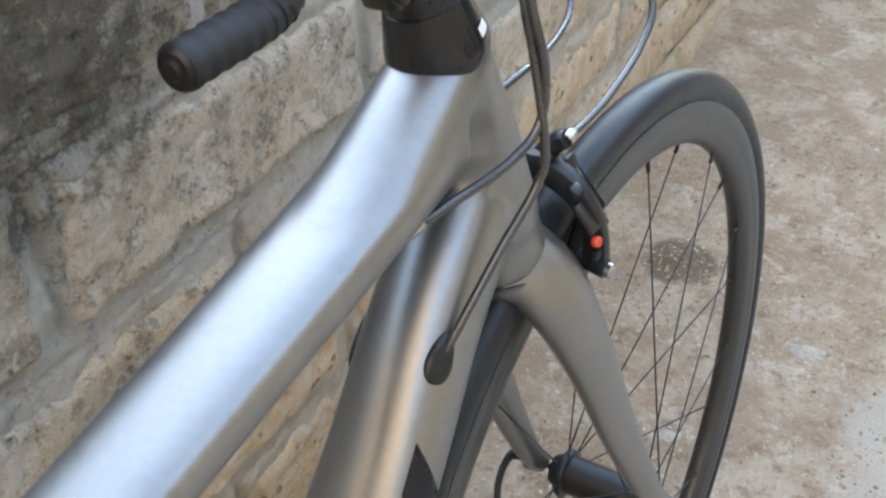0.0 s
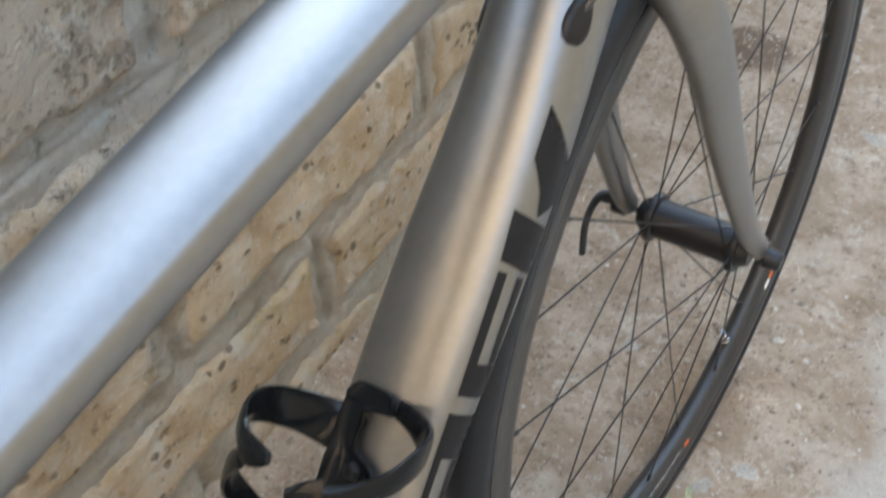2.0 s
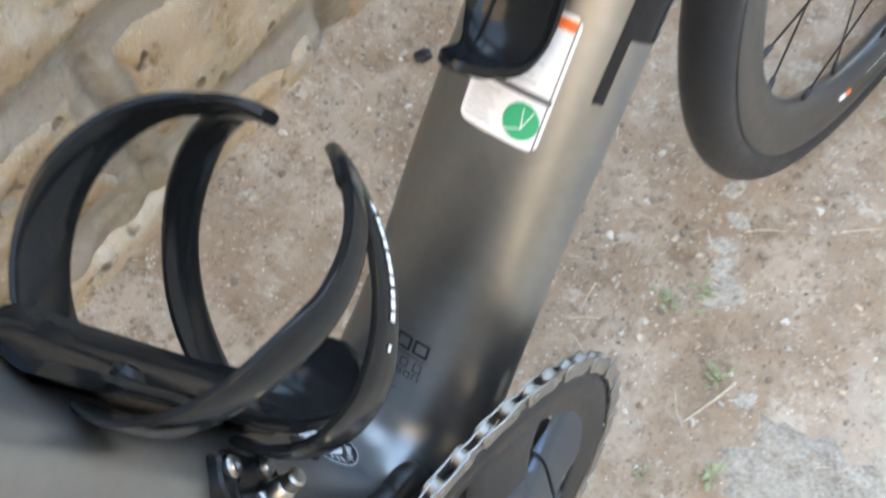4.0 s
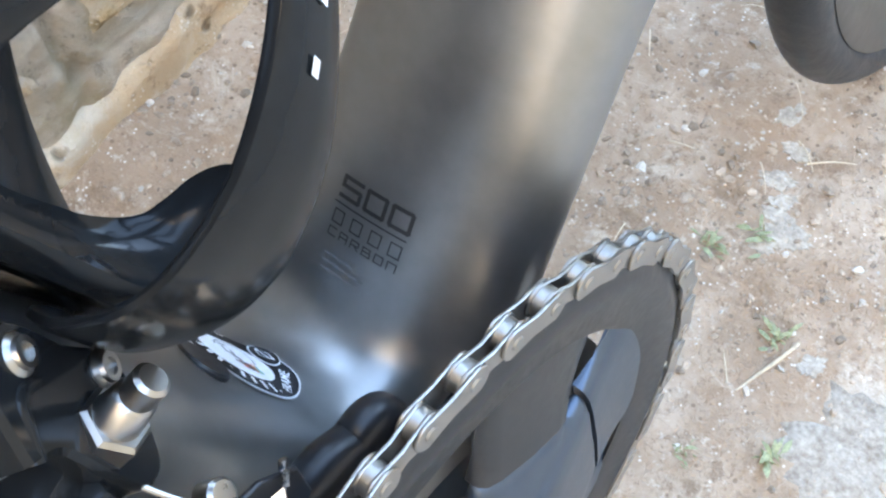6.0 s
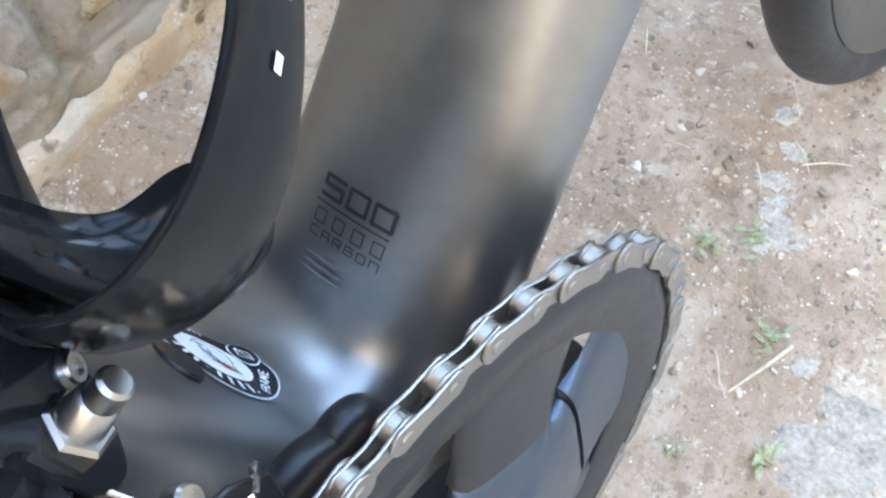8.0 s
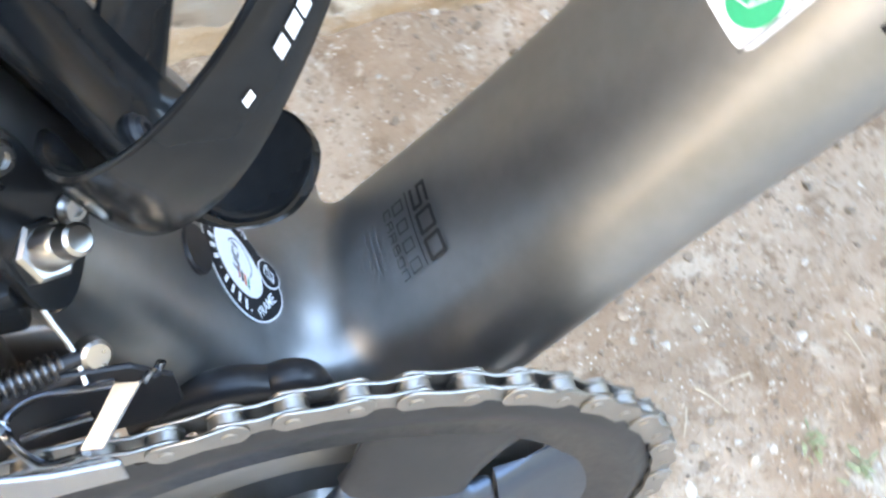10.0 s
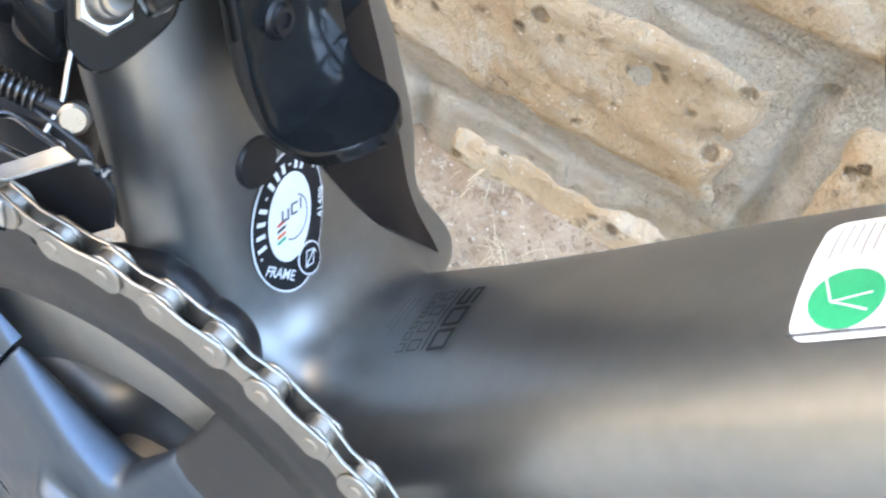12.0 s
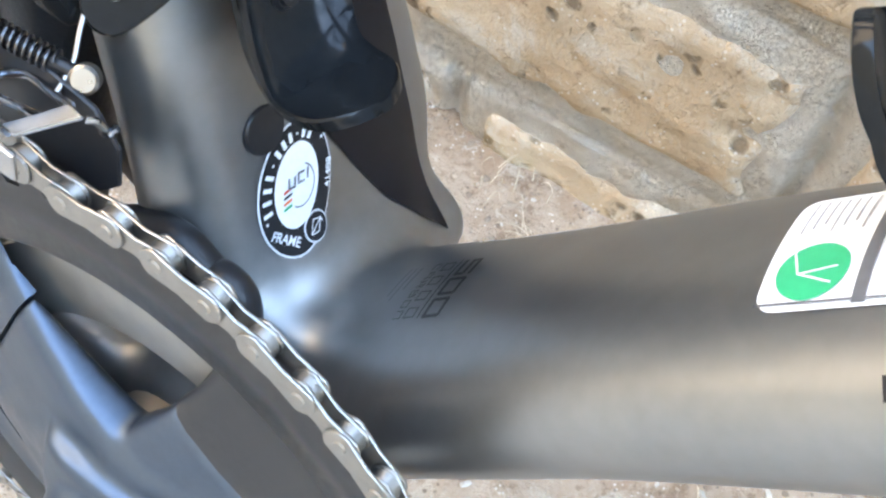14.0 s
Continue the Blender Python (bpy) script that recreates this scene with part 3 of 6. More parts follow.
for s in (1, -1):
    bm = bmesh.new()
    d = Vector((0, 0.70, 0.71))
    sweep(bm, [(*(Vector((s * 0.0225, 0.496, 0.372)) - d * 0.026), 0.006, 0.005), (*(Vector((s * 0.0225, 0.496, 0.374))), 0.0065, 0.006), (*(Vector((s * 0.0225, 0.496, 0.376)) + d * 0.026), 0.006, 0.005)], n=12, power=4)
    pad = part("brake_pad", bm, SATIN_BLACK, brake, "black rubber brake pad")
    bm = bmesh.new()
    rod(bm, (s * 0.026, 0.490, 0.372), (s * 0.0445, 0.487, 0.370), 0.0062, n=16, bevel=0.0008)
    part("pad_bolt", bm, SATIN_BLACK, brake)
    bm = bmesh.new()
    rod(bm, (s * 0.0440, 0.487, 0.370), (s * 0.0495, 0.486, 0.3695), 0.0048, n=16, bevel=0.0012)
    part("bolt_head", bm, STEEL, brake, "bright steel bolt")
bm = bmesh.new()
rod(bm, (0.040, 0.480, 0.3925), (0.0440, 0.4785, 0.3932), 0.0034, n=16, bevel=0.001)
part("red_dot", bm, RED, brake, "small red mark")

# ---- crankset ----
CX = 0.0475
bm = bmesh.new()
n_teeth = 50
rings = []
for i in range(n_teeth * 6):
    a = 2 * math.pi * i / (n_teeth * 6)
    ph = (i % 6) / 6.0
    r = 0.0975 + 0.0048 * max(0.0, math.cos(2 * math.pi * ph)) ** 0.7
    c, s = math.cos(a + radians(1.35)), math.sin(a + radians(1.35))
    tip = 0.0006 if r > 0.0990 else 0.0011
    pts = [(CX - 0.0012, 0.0785), (CX - tip, r), (CX + tip, r), (CX + 0.0012, 0.0962), (CX + 0.0022, 0.0945), (CX + 0.0030, 0.0920), (CX + 0.0014, 0.0865), (CX + 0.0010, 0.0797), (CX + 0.0000, 0.0778)]
    rings.append([Vector((x, q * c, q * s)) for x, q in pts])
loft(bm, rings, caps=False, closed=True)
crankset = new("crankset")
crankset.parent, crankset.location = bicycle, (0, 0, BBH)
crankset["label"] = "grey alloy crankset with two chainrings"
part("outer_chainring", bm, RING_GREY, crankset, "dark grey fifty-tooth chainring")
bm = bmesh.new()
lathe(bm, [(CX - 0.009, 0.050), (CX - 0.0065, 0.050), (CX - 0.0065, 0.068), (CX - 0.007, 0.0715), (CX - 0.0085, 0.0715), (CX - 0.009, 0.068)], (0, 0, 0), (1, 0, 0), 72)
part("inner_chainring", bm, INNER_RING, crankset, "worn grey inner chainring")


def spider_section(r):
    """Half-width and outer height of a spider arm at a radius."""
    keys = ((0.0, 0.030, 0.0150), (0.025, 0.0290, 0.0120), (0.045, 0.0290, 0.0070), (0.060, 0.0310, 0.0032), (0.068, 0.0340, 0.0018), (0.082, 0.0400, 0.0006))
    for (r0, w0, h0), (r1, w1, h1) in zip(keys, keys[1:]):
        if r <= r1:
            f = (r - r0) / (r1 - r0)
            return w0 + (w1 - w0) * f, h0 + (h1 - h0) * f
    return keys[-1][1:]


def spider_piece(bm, angle, r0, r1, wide, n=8):
    """A stretch of one broad arm between two radii: flat underneath, rounded over the top."""
    a = radians(angle)
    d, w = Vector((0, math.cos(a), math.sin(a))), Vector((0, -math.sin(a), math.cos(a)))
    rings = []
    for i in range(n + 1):
        q = r0 + (r1 - r0) * i / n
        hw, h = spider_section(q)
        hw *= wide
        rings.append([d * q + w * (hw * v) + Vector((CX + u, 0, 0)) for v, u in ((-1, -0.0012), (-1, h - 0.0040), (-0.97, h - 0.0026), (-0.88, h - 0.0012), (-0.65, h - 0.0004), (0, h), (0.65, h - 0.0004), (0.88, h - 0.0012), (0.97, h - 0.0026), (1, h - 0.0040), (1, -0.0012))])
    loft(bm, rings)


SPIDER = ((4, 1.04), (60, 0.62), (159, 1.06), (222, 1.0), (300, 1.0))  # angle and breadth of the broad webs
bm = bmesh.new()
for ang, wide in SPIDER:
    spider_piece(bm, ang, 0.0, 0.0520, wide)
sweep(bm, [(CX + 0.010, 0, 0.022, 0.009, 0.021), (CX + 0.011, 0, 0.0, 0.010, 0.0225), (CX + 0.012, 0, -0.035, 0.0095, 0.0185), (CX + 0.016, 0, -0.10, 0.0075, 0.0145), (CX + 0.019, 0, -0.172, 0.0070, 0.0135), (CX + 0.019, 0, -0.186, 0.0062, 0.010)], n=22, power=3.0)
rod(bm, (CX + 0.0, 0, 0), (CX + 0.0150, 0, 0), 0.030, 0.026, n=40, bevel=0.003)
rod(bm, (CX + 0.014, 0, 0), (CX + 0.024, 0, 0), 0.0150, n=28, bevel=0.0015)
me = bpy.data.meshes.new("crank_arm")
bmesh.ops.recalc_face_normals(bm, faces=bm.faces)
bm.to_mesh(me)
bm.free()
crank_arm = melt(me, 0.0014, 12, ALLOY)
crank_arm.name = "crank_arm"
crank_arm.parent = crankset
crank_arm["label"] = "blue-grey alloy crank arm and spider"
for ang, wide in SPIDER:
    bm = bmesh.new()
    spider_piece(bm, ang, 0.0523, 0.0812, wide, 7)
    # the 60 degree tab takes the darker grey: its dark reflection put into colour
    part("ring_tab", bm, RING_GREY if ang == 60 else ALLOY, crankset, "grey chainring tab")
    a = radians(ang)
    d = Vector((0, math.cos(a), math.sin(a)))
    bm = bmesh.new()
    rod(bm, d * 0.055 + Vector((CX - 0.006, 0, 0)), d * 0.055 + Vector((CX + 0.0005, 0, 0)), 0.0062, n=20, bevel=0.0008)
    lathe(bm, [(CX - 0.0085, 0.0018), (CX - 0.0085, 0.006), (CX - 0.006, 0.006), (CX - 0.006, 0.0018)], d * 0.055, (1, 0, 0), 18)
    part("chainring_bolt", bm, STEEL, crankset, "silver chainring bolt")
bm = bmesh.new()
rod(bm, (0.035, 0, 0), (CX + 0.004, 0, 0), 0.0205, n=28, bevel=0.001)
part("bearing_cup", bm, DULL_STEEL, crankset)

# ---- chain: links of two kinds along the ring and the two runs ----
PITCH, PR = 0.0127, 0.1011


def plate_outline(r, waist):
    pts = []
    for c, a0 in ((PITCH / 2, -70), (-PITCH / 2, 110)):
        for i in range(9):
            a = radians(a0 + 140 * i / 8)
            pts.append((c + r * math.cos(a), r * math.sin(a)))
        pts.append((0.0, waist if a0 < 0 else -waist))
    return pts


def link_mesh(outer):
    bm = bmesh.new()
    x0, th = (0.0019, 0.0008) if outer else (0.0011, 0.0008)
    r, waist = (0.0042, 0.0031) if outer else (0.0043, 0.0026)
    for s in (-1, 1):
        slab(bm, [Vector((s * x0, y, z)) for y, z in plate_outline(r, waist)], (s, 0, 0), th, 0.00018)
    for c in (-PITCH / 2, PITCH / 2):
        if outer:
            rod(bm, (-0.0031, c, 0), (0.0031, c, 0), 0.0017, n=12, bevel=0.0003)
        else:
            rod(bm, (-0.0011, c, 0), (0.0011, c, 0), 0.0038, n=14)
    me = bpy.data.meshes.new("chain_link")
    bmesh.ops.recalc_face_normals(bm, faces=bm.faces)
    bm.to_mesh(me)
    bm.free()
    me.materials.append(CHAIN_STEEL)
    smooth(me)
    me.set_sharp_from_angle(angle=radians(35))
    return me


LINKS = (link_mesh(True), link_mesh(False))
chain = new("chain")
chain.parent, chain.location = bicycle, (0, 0, BBH)
chain["label"] = "silver steel bicycle chain"
PH0 = 102.65   # degrees of the pin that the top run leaves from
pins = [Vector((CX, PR * math.cos(radians(PH0 - 7.2 * k)), PR * math.sin(radians(PH0 - 7.2 * k)))) for k in range(28)]
back = Vector((CX - 0.003, REAR.y - 0.02, REAR.z + 0.034))
top = pins[0]
run = [top + (back - top).normalized() * (PITCH * (k + 1)) for k in range(30)]
low_to = Vector((CX - 0.003, REAR.y + 0.02, REAR.z - 0.09))
low = pins[-1]
run2 = [low + (low_to - low).normalized() * (PITCH * (k + 1)) for k in range(28)]
path = run[::-1] + pins + run2
for i, (p, q) in enumerate(zip(path, path[1:])):
    y = (q - p).normalized()
    x = Vector((1, 0, 0))
    x = (x - y * x.dot(y)).normalized()
    ob = new("chain_link", LINKS[i % 2])
    ob.parent = chain
    ob.matrix_local = Matrix.Translation((p + q) / 2) @ Matrix((x, y, x.cross(y))).transposed().to_4x4()
bm = bmesh.new()
lathe(bm, [(0.018, 0.015), (0.018, 0.055), (0.024, 0.052), (0.030, 0.046), (0.036, 0.040), (0.044, 0.034), (0.044, 0.015)], REAR, (1, 0, 0), 60)
part("cassette", bm, CHAIN_STEEL, rear_wheel, "steel sprocket cassette")


# ---- bottle cages ----
def build_cage(origin, along, out, label, seat=0.0, low_left=0.0, low_right=0.0, root=1.0, drop=0.0, slim=1.0, window=False):
    """A wing-shaped cage: plate on the tube, foot, and two looping wings round the bottle's room."""
    o, u, n = Vector(origin), Vector(along).normalized(), Vector(out).normalized()
    x = Vector((1, 0, 0))
    R = 0.040
    ax = o + n * 0.0395

    def at(phi, s, r=R):
        p = radians(phi)
        r = r + 0.0038 * min(1.0, max(0.0, (phi - 40) / 50))   # the right wing stands off a little
        return ax + u * s + x * (math.sin(p) * r) - n * (math.cos(p) * r)
    cage = new("bottle_cage")
    cage.parent, cage.location = bicycle, (0, 0, BBH)
    cage["label"] = label
    mid = o + x * seat       # plate and foot sit on the tube's own middle
    # one moulded spoon: a channel with raised rims that curves out into a rounded tongue
    def moulding(keys):
        bm = bmesh.new()
        line = spline(keys, 5)
        rings = []
        for i, (s, d, w, rim, cx) in enumerate(line):
            s0, d0 = line[max(i - 1, 0)][:2]
            s1, d1 = line[min(i + 1, len(line) - 1)][:2]
            t = (u * (s1 - s0) + n * (d1 - d0)).normalized()
            up = t.cross(x).normalized()
            up = up if up.dot(n + u) > 0 else -up
            thin = 1 + (slim - 1) * min(1.0, max(0.0, (d - 0.0050) / 0.015))
            w, cx = w * thin, cx * (2 * thin - 1)
            c = mid + u * (s - drop * min(1.0, max(0.0, (0.09 - s) / 0.05))) + n * d + x * cx
            over = [(v, rim * (0.30 * v * v + 0.70 * abs(v) ** 5)) for v in (-0.90, -0.78, -0.62, -0.42, -0.2, 0, 0.2, 0.42, 0.62, 0.78, 0.90)]
            over = [(-1.0, rim * 0.70)] + [(-0.97, rim * 0.96)] + over + [(0.97, rim * 0.96), (1.0, rim * 0.70)]
            under = [(v, rim * (0.30 * v * v + 0.45 * abs(v) ** 5) - 0.0024) for v in (0.92, 0.6, 0.3, 0, -0.3, -0.6, -0.92)]
            rings.append([c + x * (w * v) + up * h for v, h in over + under])
        loft(bm, rings)
        return bm
    # above the upper bolt the plate may narrow to one rail beside an open window
    upper = [(0.1285, 0.0045, 0.0138, 0.0040, 0), (0.1255, 0.0045, 0.0070, 0.0030, -0.0075), (0.1180, 0.0045, 0.0068, 0.0034, -0.0078), (0.1060, 0.0045, 0.0070, 0.0038, -0.0076), (0.1010, 0.0045, 0.0125, 0.0050, -0.0024), (0.092, 0.0045, 0.0150, 0.0060, 0)] if window else [(0.122, 0.0045, 0.0160, 0.0060, 0), (0.10, 0.0045, 0.0150, 0.0060, 0)]
    part("plate", moulding([(0.137, 0.0045, 0.0100, 0.0030, 0), (0.132, 0.0045, 0.0135, 0.0050, 0)] + upper + [(0.06, 0.0045, 0.0148, 0.0060, 0), (0.036, 0.0042, 0.0160, 0.0062, 0.0005), (0.026, 0.0050, 0.0165, 0.0062, 0.001)]), GLOSS_BLACK, cage, "glossy black channelled plate")
    part("foot", moulding([(0.0265, 0.0050, 0.0164, 0.0062, 0.001), (0.0195, 0.0066, 0.0164, 0.0056, 0.0017), (0.0132, 0.0105, 0.0160, 0.0046, 0.0032), (0.0098, 0.0160, 0.0155, 0.0036, 0.0055), (0.0092, 0.0225, 0.0150, 0.0030, 0.0072), (0.0098, 0.0280, 0.0141, 0.0026, 0.0082), (0.0106, 0.0320, 0.0118, 0.0022, 0.0085), (0.0113, 0.0346, 0.0088, 0.0017, 0.0085), (0.0117, 0.0361, 0.0056, 0.0012, 0.0085), (0.0119, 0.0368, 0.0024, 0.0008, 0.0085)]), GLOSS_BLACK, cage, "glossy black rounded foot tongue")
    for s in (0.030, 0.094):
        bm = bmesh.new()
        rod(bm, mid + u * s + n * 0.001, mid + u * s + n * 0.0068, 0.0046, n=18, bevel=0.0008)
        lathe(bm, [(0.0064, 0.0018), (0.0064, 0.0036), (0.0078, 0.0031), (0.0078, 0.0018)], mid + u * s, n, 18)
        part("bolt", bm, SATIN_BLACK, cage, "black cage bolt")
    UPPER = {-1: [(12, 0.108, 0.013), (35, 0.112, 0.0120), (58, 0.115, 0.0105), (90, 0.118, 0.0090), (115, 0.118, 0.0072), (138, 0.116, 0.0058), (152, 0.112, 0.0050)],
             1: ([(12, 0.1312, 0.0052), (35, 0.1300, 0.0066), (58, 0.1285, 0.0080)] if window else [(12, 0.112, 0.012), (35, 0.120, 0.0100), (58, 0.126, 0.0085)]) + [(86, 0.127, 0.0076), (106, 0.1190, 0.0060), (130, 0.1115, 0.0050), (150, 0.108, 0.0046)]}
    LOWER = {-1: [(12, 0.024, 0.012), (35, 0.032, 0.0105), (62, 0.048, 0.0085), (87, 0.064, 0.0068), (114, 0.082, 0.0064), (135, 0.096, 0.0054), (152, 0.106, 0.0046)],
             1: [(12, 0.049, 0.0070), (35, 0.0560, 0.0082), (58, 0.0642, 0.0088), (77, 0.0728, 0.0084), (92, 0.0805, 0.0074), (108, 0.0885, 0.0062), (124, 0.0960, 0.0054), (140, 0.1025, 0.0047), (152, 0.106, 0.0044)]}
    for sd, shift in ((-1, low_left), (1, low_right)):
        wide = root if sd > 0 else 1.0
        LOWER[sd] = [(ph, s + shift * min(1.0, (152 - ph) / 60), hw * (1 + (wide - 1) * max(0.0, min(1.0, (110 - ph) / 50)))) for ph, s, hw in LOWER[sd]]
    TIP = {-1: [(150, 0.1115, 0.0075), (160, 0.1120, 0.0068), (170, 0.1130, 0.0052), (177, 0.1140, 0.0030)], 1: [(144, 0.1090, 0.0078), (151, 0.1075, 0.0070), (158, 0.1060, 0.0052), (164, 0.1050, 0.0028)]}
    for sd in (-1, 1):
        bm = bmesh.new()
        for keys in (UPPER[sd], LOWER[sd], TIP[sd]):
            line = spline(keys, 6)
            rings = []
            for i, (ph, s, hw) in enumerate(line):
                c = at(sd * ph, s)
                c1 = at(sd * line[min(i + 1, len(line) - 1)][0], line[min(i + 1, len(line) - 1)][1])
                c0 = at(sd * line[max(i - 1, 0)][0], line[max(i - 1, 0)][1])
                t = (c1 - c0).normalized()
                r = (c - (ax + u * s)).normalized()
                b = t.cross(r).normalized()
                rings.append(ring_points(c, b, r, hw, 0.0019, 14, 3.0))
            loft(bm, rings)
        part("wing", bm, GLOSS_BLACK, cage, "glossy black looped wing")
        if sd > 0:  # a printed word along the lower arm, too small to read
            word = [(109.5 + 3.3 * k, 109.5 + 3.3 * k + (2.5, 2.8, 2.2)[k % 3], 0.0013) for k in range(10)] + [(100.6, 102.9, 0.0008)]
            for ph0, ph1, hh in word:
                bm = bmesh.new()
                rows = []
                for ph in (ph0, (ph0 + ph1) / 2, ph1):
                    s = 0.0895 + (ph - 110) * 0.00046 + low_right * min(1.0, (152 - ph) / 60)
                    rows.append([bm.verts.new(at(ph, s + d, R + 0.0023)) for d in (-hh, hh)])
                for q0, q1 in zip(rows, rows[1:]):
                    bm.faces.new((q0[0], q0[1], q1[1], q1[0]))
                part("printed_letter_bar", bm, WHITE, cage)
    return cage


build_cage((0.000, 0.1148, 0.1667), (0, 0.646, 0.763), (0, -0.763, 0.646), "glossy black bottle cage on the down tube", -0.004, 0.007, -0.009, 1.7, 0.0105, 0.60, True)
build_cage((0.0, -0.0111, 0.0956), (0, -0.330, 0.944), (0, 0.944, 0.330), "glossy black bottle cage on the seat tube", -0.008, drop=-0.0050)

# ---- front derailleur ----
FD = new("front_derailleur")
FD.parent, FD.location = bicycle, (0, 0, BBH)
FD["label"] = "black and silver front derailleur"


def fd_part(name, build, mat, label=""):
    bm = bmesh.new()
    build(bm)
    return part(name, bm, mat, FD, label)


FD_N = Vector((0.62, 0.74, 0.25)).normalized()


def teardrop(bm):
    pts = [(0.0274, -0.0458, 0.1508), (0.0195, -0.0421, 0.1598), (0.0126, -0.0365, 0.1603), (0.0108, -0.0330, 0.1542), (0.0116, -0.0301, 0.1438), (0.0109, -0.0261, 0.1334), (0.0173, -0.0287, 0.1253), (0.0246, -0.0331, 0.1203), (0.0281, -0.0374, 0.1245), (0.0271, -0.0396, 0.1331), (0.0251, -0.0419, 0.1449)]
    line = [Vector(p) - FD_N * 0.0045 for p in spline(pts + [pts[0]], 4)][:-1]
    slab(bm, line, FD_N, 0.006, 0.0010)


def socket_bolt(c, r=0.0034):
    def make(bm):
        c0 = Vector(c)
        rod(bm, c0 - FD_N * 0.001, c0 + FD_N * 0.0022, r, n=20, bevel=0.0007)
        lathe(bm, [(0.0018, r * 0.45), (0.0018, r * 0.8), (0.0030, r * 0.72), (0.0030, r * 0.45)], c0, FD_N, 20)
    return make


fd_part("bracket", teardrop, GLOSS_BLACK, "glossy black mounting bracket")
fd_part("bolt", socket_bolt((0.0149, -0.0363, 0.1541)), DULL_STEEL, "steel socket bolt")
fd_part("bolt", socket_bolt((0.0139, -0.0290, 0.1359)), DULL_STEEL, "steel socket bolt")
fd_part("bracket_rib", lambda bm: sweep(bm, [(0.0265, -0.0440, 0.1480, 0.0015, 0.0015), (0.0200, -0.0395, 0.1530, 0.0015, 0.0018), (0.0165, -0.0350, 0.1440, 0.0012, 0.0016), (0.0175, -0.0315, 0.1300, 0.0012, 0.0014)], n=10), GLOSS_BLACK)
fd_part("clamp_nut", lambda bm: (rod(bm, (0.0195, -0.0385, 0.1310), (0.0240, -0.0320, 0.1375), 0.0060, n=6, bevel=0.0008), rod(bm, (0.0230, -0.0330, 0.1365), (0.0262, -0.0282, 0.1418), 0.0044, 0.0036, n=22, bevel=0.0006), rod(bm, (0.0255, -0.0292, 0.1406), (0.0282, -0.0250, 0.1452), 0.0030, n=22, bevel=0.0007)), DULL_STEEL, "bright steel nut and barrel")
fd_part("body", lambda bm: (sweep(bm, [(0.014, -0.042, 0.128, 0.008, 0.011), (0.020, -0.054, 0.131, 0.010, 0.012), (0.024, -0.068, 0.131, 0.009, 0.012), (0.024, -0.086, 0.130, 0.008, 0.010)], n=16, power=3), box(bm, (0.023, -0.066, 0.1375), (0.012, 0.030, 0.008), bevel=0.0025), box(bm, (0.024, -0.046, 0.126), (0.010, 0.012, 0.014), bevel=0.002)), GLOSS_BLACK, "glossy black derailleur body")
fd_part("cable_arm", lambda bm: (sweep(bm, [(0.0300, -0.0717, 0.1398, 0.0012, 0.0030), (0.0290, -0.0680, 0.1392, 0.0012, 0.0034), (0.0284, -0.0610, 0.1362, 0.0012, 0.0026), (0.0266, -0.0550, 0.1348, 0.0012, 0.0018)], n=12), rod(bm, (0.0262, -0.0690, 0.1380), (0.0282, -0.0676, 0.1412), 0.0032, n=16, bevel=0.0008), rod(bm, (0.0250, -0.0655, 0.1375), (0.0268, -0.0643, 0.1402), 0.0024, n=6)), STEEL, "bright steel cable arm and bolt")
VIEW_N = Vector((0.507, 0.361, 0.783)).normalized()
fd_part("outer_link", lambda bm: slab(bm, [Vector(p) - VIEW_N * 0.003 for p in ((0.0358, -0.0900, 0.1450), (0.0383, -0.0714, 0.1343), (0.0349, -0.0540, 0.1285), (0.0392, -0.0512, 0.1244), (0.0463, -0.0465, 0.1176), (0.0490, -0.0490, 0.1170), (0.0480, -0.0560, 0.1210), (0.0462, -0.0640, 0.1258), (0.0440, -0.0720, 0.1310), (0.0420, -0.0900, 0.1410))], VIEW_N, 0.005, 0.0012), PALE_ALLOY, "pale blue-grey alloy link")
fd_part("outer_link", lambda bm: sweep(bm, [(0.0450, -0.0690, 0.1285, 0.0014, 0.0022), (0.0490, -0.0620, 0.1225, 0.0014, 0.0022), (0.0520, -0.0570, 0.1185, 0.0014, 0.0022), (0.0500, -0.0500, 0.1170, 0.0016, 0.0026)], n=12), PALE_ALLOY, "pale blue-grey alloy strut")


def spring(bm):
    pts = []
    a, b = Vector((0.0400, -0.0490, 0.1205)), Vector((0.0365, -0.0360, 0.1185))
    t = (b - a).normalized()
    s = t.orthogonal().normalized()
    u = t.cross(s)
    for i in range(9 * 10 + 1):
        w = 2 * math.pi * i / 10
        pts.append(a + (b - a) * (i / 90.0) + s * (0.0024 * math.cos(w)) + u * (0.0024 * math.sin(w)))
    wire(bm, pts, 0.00045, 6, 1)


fd_part("spring", spring, SPRING, "dark steel return spring")
fd_part("spring_core", lambda bm: rod(bm, (0.0404, -0.0505, 0.1203), (0.0352, -0.0315, 0.1178), 0.0016, n=12), SATIN_BLACK)
fd_part("pivot_pin", lambda bm: (rod(bm, (0.0325, -0.0318, 0.1150), (0.0362, -0.0292, 0.1182), 0.0031, n=20, bevel=0.0007), wire(bm, [(0.0237, -0.0399, 0.1293), (0.0268, -0.0376, 0.1265), (0.0306, -0.0356, 0.1228), (0.0345, -0.0335, 0.1190), (0.0403, -0.0324, 0.1150)], 0.0006, 8, 6)), DULL_STEEL, "bright steel pivot and spring wire")


def cage_plate(x, pts, th):
    def make(bm):
        slab(bm, [Vector((x, y, z)) for y, z in pts], (1, 0, 0), th, 0.0003)
    return make


